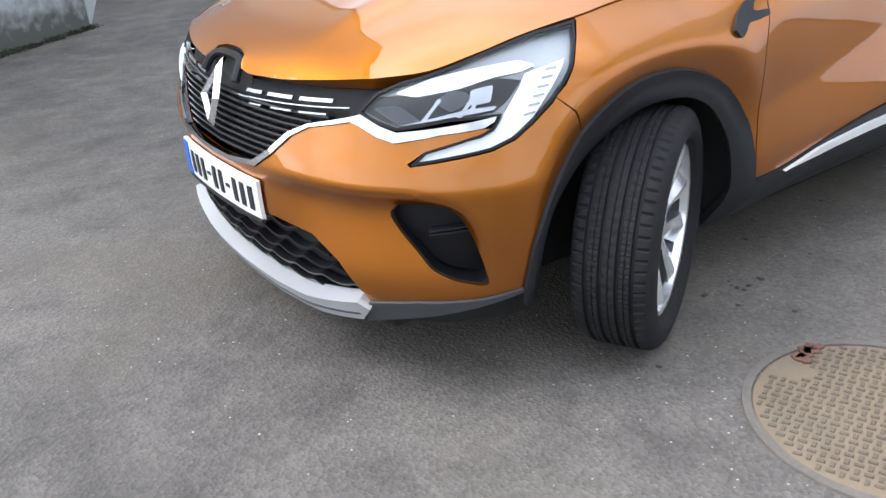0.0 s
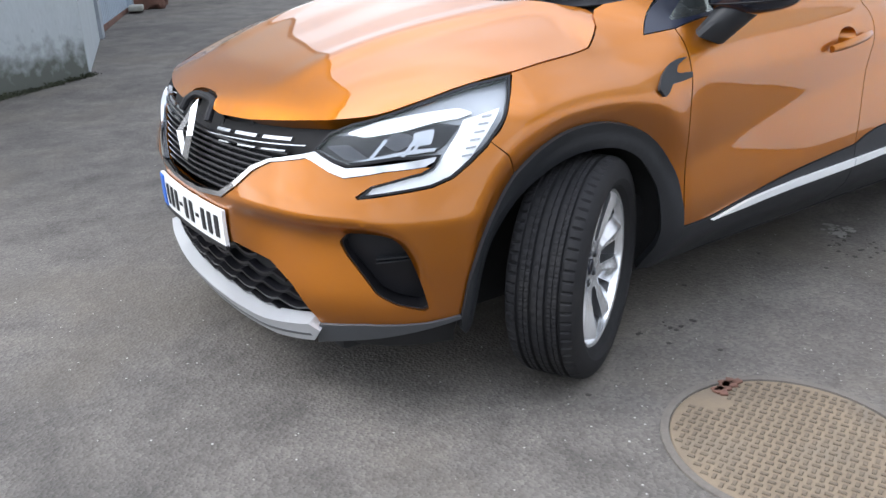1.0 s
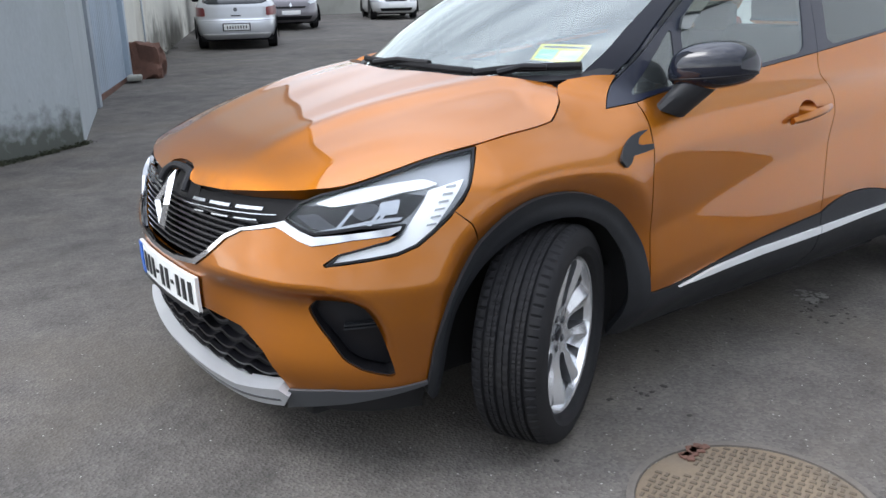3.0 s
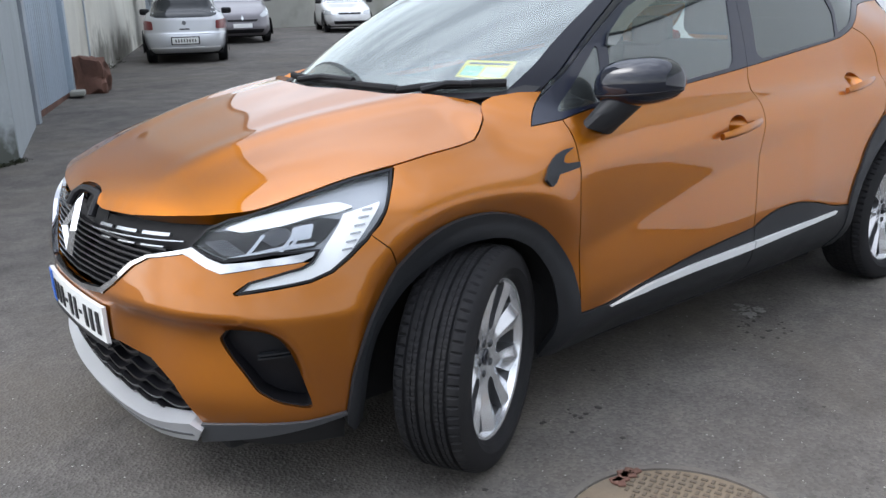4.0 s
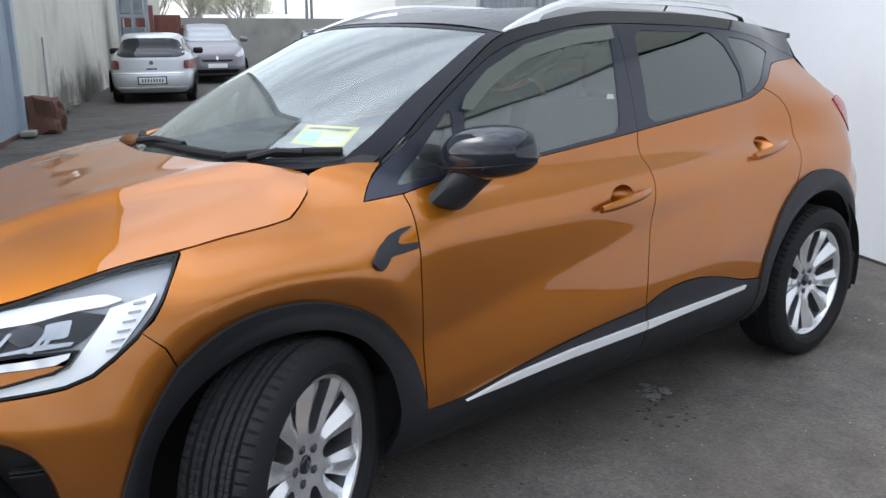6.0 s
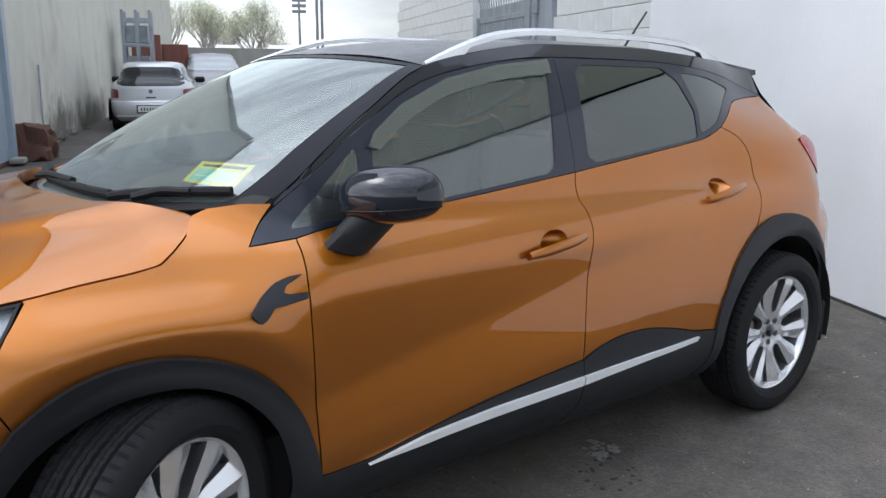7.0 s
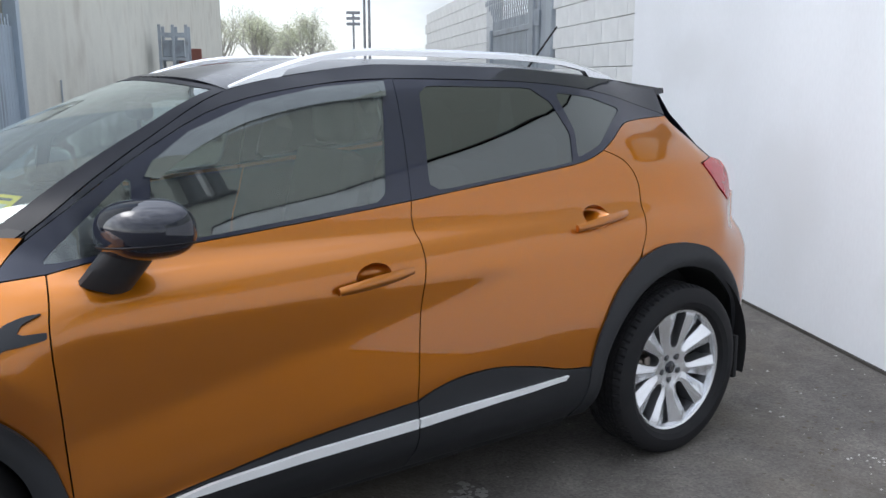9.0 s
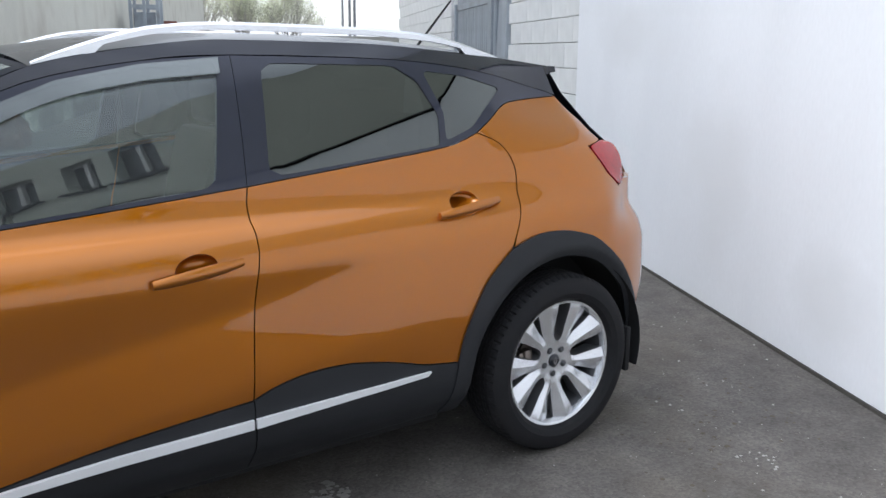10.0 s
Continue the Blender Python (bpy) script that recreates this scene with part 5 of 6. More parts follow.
for q in range(0, len(cuts), 2):
    wall_slab("wall_upper", WA, WD, cuts[q], cuts[q + 1], 0, .3, 2.532, 4.15, GREY_RENDER, "grey-green rendered upper storey of the white building", bevel=0)
WIN_FRAME = mat("window_frame_white", (.6, .6, .6), .5, 0, .05, 5, 60, 0)
for s0, s1 in UPPER_WINDOWS:
    wall_slab("wall_upper", WA, WD, s0, s1, 0, .3, 2.532, 3.08, GREY_RENDER, "grey-green rendered upper storey of the white building", bevel=0)
    wall_slab("wall_upper", WA, WD, s0, s1, 0, .3, 3.78, 4.15, GREY_RENDER, "grey-green rendered upper storey of the white building", bevel=0)
    wd = thing("window", "white framed upstairs window with a dark pane", "window", group="upstairs windows", kind="structure")
    mid = (s0 + s1) / 2
    for nm, q0, q1, o0, o1, z0, z1, mt in (("pane", s0, s1, .12, .14, 3.08, 3.78, FAR_PANE), ("mullion", mid - .025, mid + .025, .08, .118, 3.1, 3.76, WIN_FRAME), ("window_frame", s0, s1, .08, .118, 3.761, 3.78, WIN_FRAME), ("window_sill", s0 - .06, s1 + .06, -.06, .118, 3.03, 3.079, BLACK)):
        o = wall_slab(nm, WA, WD, q0, q1, o0, o1, z0, z1, mt, "", "", "", parent=wd, bevel=0)
        for key in ("category", "kind", "label"):
            if key in o:
                del o[key]
wall_slab("wall_block_near", WA, WD, 4.602, 7.16, .08, .30, 0, 3.6, MORTAR, "painted concrete block wall beside the gate")
wall_slab("wall_block_far", WA, WD, 10.87, 17.6, .08, .30, 0, 2.9, MORTAR, "painted concrete block wall beyond the gate")

# single blocks in front of the mortar
def blocks(parent, s0, s1, rows):
    bm = bmesh.new()
    box(bm, (.0012, 0, .003), (.4468, .055, .222), .004, segments=1)
    first = part("block", bm, WHITE_BLOCK, parent, smooth=False)
    m = Matrix(((WD.x, WD.y, 0, 0), (WD.y, -WD.x, 0, 0), (0, 0, 1, 0), (0, 0, 0, 1)))
    random.seed(3)
    k = 0
    for r in range(rows):
        s = s0 - (.225 if r % 2 else 0)
        while s < s1 - .2:
            if s >= s0 - .23:
                o = first if k == 0 else new("block", first.data)
                o.parent = parent
                mm = m.copy()
                if s < s0 - .01:
                    mm = mm @ Matrix.Diagonal((.5, 1, 1, 1))
                mm.translation = along(WA, WD, max(s, s0), .028 + random.uniform(0, .003), r * .225)
                o.matrix_parent_inverse = parent.matrix_world.inverted()
                o.matrix_basis = mm
                k += 1
            s += .448


blocks(bpy.data.objects["wall_block_near"], 4.61, 7.16, 15)
blocks(bpy.data.objects["wall_block_far"], 10.88, 17.6, 13)

# steel gate in the block wall
gate = thing("palisade_gate", "grey corrugated steel gate with spiked top", "gate")
for nm, s0, s1, o0, o1, z0, z1 in (("gate_post", 7.17, 7.40, .0, .2, 0, 3.2), ("gate_post", 10.72, 10.80, .06, .14, 0, 2.2), ("gate_post", 8.05, 8.25, .02, .16, 0, 3.0), ("gate_sheet", 8.25, 10.70, .12, .14, .08, 2.25), ("gate_leaf", 7.40, 8.05, .05, .13, .08, 3.2), ("gate_rail", 7.4, 10.70, .09, .118, 2.1, 2.18), ("gate_rail", 7.4, 10.70, .09, .118, .25, .33)):
    o = wall_slab(nm, WA, WD, s0, s1, o0, o1, z0, z1, GATE_GREY, "", "", "", parent=gate)
    for key in ("category", "kind", "label"):
        if key in o:
            del o[key]
bm = bmesh.new()
box(bm, (0, 0, 0), (.098, .015, 2.22), 0)
for q in range(5):
    box(bm, (.028, -.004 - .008 * q * q, 2.20 + .062 * q), (.062, .010 - .008 * q * q, 2.275 + .062 * q), 0)
pale_me = part("pale", bm, GATE_GREY, gate, smooth=False)
gm = Matrix(((WD.x, WD.y, 0, 0), (WD.y, -WD.x, 0, 0), (0, 0, 1, 0), (0, 0, 0, 1)))
pm = gm.copy()
pm.translation = along(WA, WD, 8.28, .10, .1)
pale_me.matrix_world = pm
for q in range(1, 20):
    o = new("pale", pale_me.data)
    o.parent = gate
    pm = gm.copy()
    pm.translation = along(WA, WD, 8.28 + q * .124, .10, .1)
    o.matrix_world = pm
bm = bmesh.new()
rod(bm, [along(WA, WD, 7.9, .06, 1.4), along(WA, WD, 7.8, .04, 2.1), along(WA, WD, 7.82, .05, 2.45)], .03, 8)
box(bm, (-.06, -.05, -.1), (.06, .05, .1), .01, Matrix.Translation(along(WA, WD, 7.82, .05, 2.2)))
part("gate_bolt", bm, GATE_GREY, gate, smooth=False)

# ---- far side of the lane: pale blue wall, gate and cream building
def add_mould(m, centre, size, tone=(.04, .038, .03), scale=3.0):
    """A mould stain with ragged edges round one place of the wall."""
    n, l = m.node_tree.nodes, m.node_tree.links
    p = n["Principled BSDF"]
    old = p.inputs["Base Color"].links[0].from_socket
    tc, mp, ln, ns = n.new("ShaderNodeTexCoord"), n.new("ShaderNodeMapping"), n.new("ShaderNodeVectorMath"), n.new("ShaderNodeTexNoise")
    mp.vector_type = "TEXTURE"
    mp.inputs["Location"].default_value, mp.inputs["Scale"].default_value = centre, size
    l.new(tc.outputs["Object"], mp.inputs["Vector"])
    ln.operation = "LENGTH"
    l.new(mp.outputs[0], ln.inputs[0])
    ns.inputs["Scale"].default_value, ns.inputs["Detail"].default_value = scale, 8
    l.new(tc.outputs["Object"], ns.inputs["Vector"])
    ad, mr, mx = n.new("ShaderNodeMath"), n.new("ShaderNodeMapRange"), n.new("ShaderNodeMix")
    ad.operation = "MULTIPLY_ADD"
    l.new(ns.outputs["Fac"], ad.inputs[0])
    ad.inputs[1].default_value = -1.6
    l.new(ln.outputs["Value"], ad.inputs[2])
    mr.inputs["From Min"].default_value, mr.inputs["From Max"].default_value = .25, -.45
    mr.inputs["To Max"].default_value = .9
    l.new(ad.outputs[0], mr.inputs["Value"])
    mx.data_type = "RGBA"
    l.new(mr.outputs[0], mx.inputs[0])
    l.new(old, mx.inputs[6])
    mx.inputs[7].default_value = (*tone, 1)
    l.new(mx.outputs[2], p.inputs["Base Color"])


for c, r in (((8.5, 0, .85), (.45, 1, .55)), ((7.3, 0, .35), (.35, 1, .30)), ((9.9, 0, 1.6), (.8, 1, .25))):
    add_mould(WHITE_WALL, c, r, (.745, .76, .78), 2.2)
BLUE_MOSSY = BLUE_WALL.copy()
BLUE_MOSSY.name = "pale_blue_render_mossy_foot"
add_mould(BLUE_MOSSY, (.7, .35, 0), (3.0, 3.0, .40), (.060, .066, .050), 9.0)
LD = Vector((.41, .912, 0)).normalized()
LA = Vector((.96, 8.23, 0)) - LD * 8.43
ang = math.radians(33)
BD = Vector((math.cos(ang), math.sin(ang), 0))
BA = Vector((.18, 5.74, 0))
wall_slab("wall_blue", BA, BD, -1.35, 0, -.35, .0, 0, 8.8, BLUE_MOSSY, "pale blue rendered wall with mossy foot")
wall_slab("wall_cream_near", BA, BD, -4, -1.36, -.35, -.06, 0, 8.8, YELLOW_WALL, "cream rendered wall stained at the foot")
RD = Vector((.70, 2.25, 0)).normalized()
wall_slab("wall_return", BA, RD, .05, 2.3, -.25, .0, 0, 8.8, BLUE_WALL, "pale blue rendered wall return")
def clumps(name, label, category, material, spots, seed):
    """Low growth: many small leaves in tufts. spots: place, width, height, count."""
    random.seed(seed)
    v, f = [], []
    for c, w, h, count in spots:
        for _ in range(count):
            p = Vector(c) + Vector((random.gauss(0, w), random.gauss(0, w), h * random.random() ** 1.6))
            a = Vector([random.gauss(0, 1) for _ in range(3)]).normalized() * random.uniform(.006, .016)
            b = Vector([random.gauss(0, 1) for _ in range(3)]).normalized() * random.uniform(.005, .011)
            k = len(v)
            v += [p + a, p + b, p - a, p - b]
            f.append((k, k + 1, k + 2, k + 3))
    return tagged(obj(name, v, f, material, None, smooth=False), label, category, kind="stuff")
random.seed(5)
clumps("moss_growth", "dark green moss on the foot of the blue wall", "moss", MOSS, [(BA + BD * (-1.4 * random.random()) + Vector((BD.y, -BD.x, 0)) * .01, .03, .02 + .03 * random.random() ** 2, 70) for _ in range(70)], 6)
bg_ = thing("yard_gate", "pale blue corrugated steel gate, rusty at the foot", "gate")
def gpart(nm, s0, s1, o0, o1, z0, z1, mt):
    o = wall_slab(nm, LA, LD, s0, s1, o0, o1, z0, z1, mt, "", "", "", parent=bg_, bevel=.004)
    for key in ("category", "kind", "label"):
        if key in o:
            del o[key]
    return o
gpart("gate_post", 8.25, 8.40, -.15, .05, 0, 2.75, GATE_GREY)
gpart("gate_post", 7.85, 8.0, -.10, .04, 0, 2.9, BLUE_GATE)
gpart("gate_post", 11.05, 11.22, -.15, .03, 0, 2.6, BLUE_GATE)
gpart("gate_sheet", 8.40, 11.05, -.06, -.045, .10, 2.2, BLUE_GATE)
gpart("gate_foot", 8.40, 11.05, -.05, -.035, .04, .12, RUST)
for q in range(20):
    s = 8.42 + q * .128
    gpart("corrugation", s, s + .06, -.045, -.041, .10, 2.30 + .05 * (q % 2), BLUE_GATE)
CREAM_MOULD = YELLOW_WALL.copy()
CREAM_MOULD.name = "cream_render_with_mould"
add_mould(CREAM_MOULD, (3.6, .25, .35), (1.5, 1.0, .62), (.11, .105, .085))
add_mould(CREAM_MOULD, (7.2, .25, .30), (3.4, 1.0, .58), (.13, .12, .095), 2.0)
wall_slab("wall_building", LA, LD, 11.23, 50, -.25, .0, 0, 8.8, CREAM_MOULD, "tall cream rendered building wall, stained at the foot")
wall_slab("wall_building_end", LA, LD, 49.7, 50, -8, -.26, 0, 8.8, YELLOW_WALL, "cream building end wall")
wall_slab("wall_gable", LA, LD, 7.2, 13.2, -.75, -.40, 0, 3.4, YELLOW_WALL, "cream wall recessed behind the gate")
wall_slab("wall_over_gate", LA, LD, 7.2, 11.225, -.75, .0, 3.402, 8.8, YELLOW_WALL, "cream upper wall over the gate bay")
for a, d, s0, s1, o in ((LA, LD, 7.2, 11.2, .0), (LA, LD, 11.23, 50, .0), (BA, BD, -1.35, 0, .0), (BA, BD, -4, -1.36, -.06), (BA, RD, .12, 2.3, .0)):
    wall_slab("gutter", a, d, s0, s1, o + .003, o + .13, 8.68, 8.83, BLACK, "black roof gutter along the eaves", "gutter")
# stick and rusty box at its foot
bm = bmesh.new()
c = Vector((2.45, 11.0, .1))
mrot = Matrix.Translation(c) @ Matrix.Rotation(math.atan2(LD.y, LD.x), 4, "Z")
box(bm, (-.34, -.24, -.12), (.34, .24, .46), .04, None, 1)
bmesh.ops.subdivide_edges(bm, edges=bm.edges[:], cuts=5, use_grid_fill=True)
for v in bm.verts:
    d = noise.noise_vector(v.co * 4.2) * .085 + noise.noise_vector(v.co * 13) * .03
    v.co = mrot @ Matrix.Rotation(.16, 4, "Y") @ (v.co + d - Vector((0, 0, .10 if v.co.x > .1 else 0)))
rb = part("rusty_drum", bm, RUST, None, sharp=25)
tagged(rb, "rusty brown steel box against the cream wall", "scrap box")
bm = bmesh.new()
rod(bm, [along(LA, LD, 13.1, .03, .1), along(LA, LD, 13.15, .03, 1.45)], .016, 6)
sk = part("pipe", bm, GATE_GREY, None)
tagged(sk, "dark vertical pipe on the cream wall", "pipe")
random.seed(8)
clumps("weeds", "dark weeds at the foot of the cream wall", "weeds", MOSS, [(along(LA, LD, 12.0 + 5 * random.random(), .05 + .06 * random.random(), .13), .06, .05 + .16 * random.random() ** 2, 90) for _ in range(10)], 9)
bm = bmesh.new()
box(bm, (-.15, -.10, 0), (.15, .10, .075), .02, Matrix.Translation(Vector((2.05, 10.4, .09))) @ Matrix.Rotation(1.2, 4, "Z"))
tagged(part("concrete_lump", bm, CONCRETE, None), "broken grey concrete block by the gate", "rubble")

# far end of the lane
wall_slab("wall_far", Vector((6, 27.4, 0)), Vector((1, .02, 0)).normalized(), -2, 34, -.3, 0, 0, 2.1, CONCRETE, "low grey concrete wall across the end of the lane")
for x, y, r, l, h in ((9.5, 26.3, 16, 1.0, 2.45), (10.45, 26.1, 12, .85, 2.15)):
    ct = thing("steel_cabinet", "rust-red steel cabinet by the far wall", "cabinet", Matrix.Translation((x, y, 0)) @ Matrix.Rotation(radians(r - 35), 4, "Z"), group="cabinets at the far wall")
    bm = bmesh.new()
    box(bm, (-l / 2, -.4, .1), (l / 2, .4, h), .02)
    part("body", bm, RED_STEEL, ct, smooth=False)
    for q in range(int(l / .28)):
        bm = bmesh.new()
        box(bm, (-l / 2 + .1 + q * .28, -.435, .2), (-l / 2 + .24 + q * .28, -.402, h - .12), .005)
        part("rib", bm, RED_STEEL, ct, smooth=False)
rk = thing("storage_rack", "dark steel storage rack with stacked frames", "rack", Matrix.Translation((7.55, 21.2, .25)) @ Matrix.Rotation(radians(-22), 4, "Z"))
for z in (.1, .9, 1.7, 2.35):
    for y in (-.5, .5):
        bm = bmesh.new(); box(bm, (-.35, y - .03, z), (.35, y + .03, z + .09), 0); part("beam", bm, GATE_GREY, rk, smooth=False)
for x in (-.35, 0, .35):
    for y in (-.5, .5):
        bm = bmesh.new(); box(bm, (x - .04, y - .04, 0), (x + .04, y + .04, 2.65), 0); part("upright", bm, GATE_GREY, rk, smooth=False)
for z in (.2, 1.0, 1.8):
    bm = bmesh.new(); box(bm, (-.3, -.4, z), (.28, .4, z + .45), .02); part("crate", bm, GATE_GREY, rk, smooth=False)

# distant buildings, poles and trees
for nm, x, y, r, sx, sy, h, mt, lb in (("far_shed", 38, 62, -28, 26, 8, 3.2, PALE_FAR, "low pale shed beyond the yard"), ("far_hall", 52, 55, -40, 14, 6, 3.4, mat("dark_roofing", (.07, .08, .09), .7, 0, .1, 1, 20, .1), "long low dark building beyond the wall")):
    hs = thing(nm, lb, "building", Matrix.Translation((x, y, 0)) @ Matrix.Rotation(radians(r), 4, "Z"))
    bm = bmesh.new(); box(bm, (-sx / 2, -sy / 2, 0), (sx / 2, sy / 2, h * .75), 0); part("wall", bm, mt, hs, smooth=False)
    bm = bmesh.new()
    v = [bm.verts.new(p) for p in ((-sx / 2 - .3, -sy / 2 - .3, h * .75), (sx / 2 + .3, -sy / 2 - .3, h * .75), (sx / 2 + .3, sy / 2 + .3, h * .75), (-sx / 2 - .3, sy / 2 + .3, h * .75), (-sx / 2 - .3, 0, h), (sx / 2 + .3, 0, h))]
    for f in ((0, 1, 5, 4), (2, 3, 4, 5), (0, 4, 3), (1, 2, 5), (0, 3, 2, 1)):
        bm.faces.new([v[q] for q in f])
    part("roof", bm, mt, hs, smooth=False)
POLE = mat("galvanised", (.25, .26, .28), .5, .5, .1, 4, 60, 0)
def ray_at(az, dist):
    return Vector((.085 + dist * math.cos(radians(az)), -2.944 + dist * math.sin(radians(az)), 0))
for az, dist, h, r in ((60.78, 55, 14, .10), (60.46, 55, 14, .10)):
    bm = bmesh.new(); rod(bm, [(0, 0, 0), (0, 0, h)], r, 8, r * .7)
    o = part("pole", bm, POLE, None); o.matrix_world = Matrix.Translation(ray_at(az, dist))
    tagged(o, "tall thin grey steel pole beyond the yard", "pole", group="tall poles")
fl = thing("floodlight_mast", "tall floodlight mast with lamp rack far off", "floodlight", Matrix.Translation(ray_at(61.5, 120)) @ Matrix.Rotation(radians(-30), 4, "Z"))
bm = bmesh.new(); rod(bm, [(0, 0, 0), (0, 0, 10)], .22, 8, .14); part("mast", bm, POLE, fl)
for q in range(3):
    bm = bmesh.new(); box(bm, (-.95, -.15, 8.5 + .75 * q), (.95, .15, 8.9 + .75 * q), .02); part("lamp_row", bm, POLE, fl, smooth=False)

# distance haze is put into these colours: bark and leaves are paled
HAZY_BARK = mat("hazy_bark", (.46, .44, .42), .9, 0, .2, 4, 40, .4)
HAZY_LEAF = mat("hazy_young_leaves", (.62, .64, .48), .8, 0, .35, 3, 30, 0)
def tree(pos, h, spread, leafy, seed):
    random.seed(seed)
    t = thing("tree", "bare spring tree with first yellow-green leaves" if leafy else "bare grey tree without leaves", "tree", Matrix.Translation(pos), group="trees beyond the yard")
    bm = bmesh.new()
    tips = []
    def grow(p, d, l, r, k):
        e = p + d * l
        m = (p + e) / 2 + Vector((random.uniform(-1, 1), random.uniform(-1, 1), 0)) * l * .06
        rod(bm, [p, m, e], r, 5 if k < 2 else 3, r * .6)
        if k >= 3:
            tips.append((m, e))
        if k < 5:
            for _ in range(8 if k == 0 else 3):
                nd = (d + Vector((random.uniform(-1, 1) * spread, random.uniform(-1, 1) * spread, random.uniform(.0, .5)))).normalized()
                s = random.uniform(.55, 1.0)
                grow(p + d * l * s, nd, l * random.uniform(.62, .86) * (1.45 if k == 0 else 1), r * .55, k + 1)
    grow(Vector((0, 0, 0)), Vector((0, 0, 1)), h * .20, h * .020, 0)
    part("trunk", bm, HAZY_BARK, t)
    bm = bmesh.new()
    for m, e in tips:
        for _ in range(leafy):
            c = m.lerp(e, random.random()) + Vector([random.gauss(0, .28) for _ in range(3)])
            a = Vector([random.gauss(0, 1) for _ in range(3)]).normalized() * random.uniform(.025, .055)
            b = Vector([random.gauss(0, 1) for _ in range(3)]).normalized() * random.uniform(.02, .04)
            bm.faces.new([bm.verts.new(c + q) for q in (a, b, -a, -b)])
    if leafy:
        part("crown", bm, HAZY_LEAF, t, smooth=False)
    else:
        bm.free()
for az, dist, h, sp, lf, sd in ((64.6, 62, 8.2, .66, 14, 1), (67.6, 60, 8.0, .58, 16, 2), (69.9, 64, 8.6, .62, 6, 3), (66.1, 85, 8.0, .7, 8, 4), (63.2, 90, 6.5, .8, 6, 5), (71.6, 70, 8.8, .6, 5, 6)):
    tree(ray_at(az, dist), h, sp, lf, sd)

# ---------------------------------------------------------------- parked cars further along the lane
def loft(sections, cap=True):
    """A body through closed rings of equal count."""
    v, f = [], []
    m = len(sections[0])
    for s in sections:
        v += s
    for k in range(len(sections) - 1):
        for i in range(m):
            j = (i + 1) % m
            f.append((k * m + i, k * m + j, (k + 1) * m + j, (k + 1) * m + i))
    if cap:
        f.append(tuple(range(m))[::-1])
        f.append(tuple((len(sections) - 1) * m + i for i in range(m)))
    return v, f


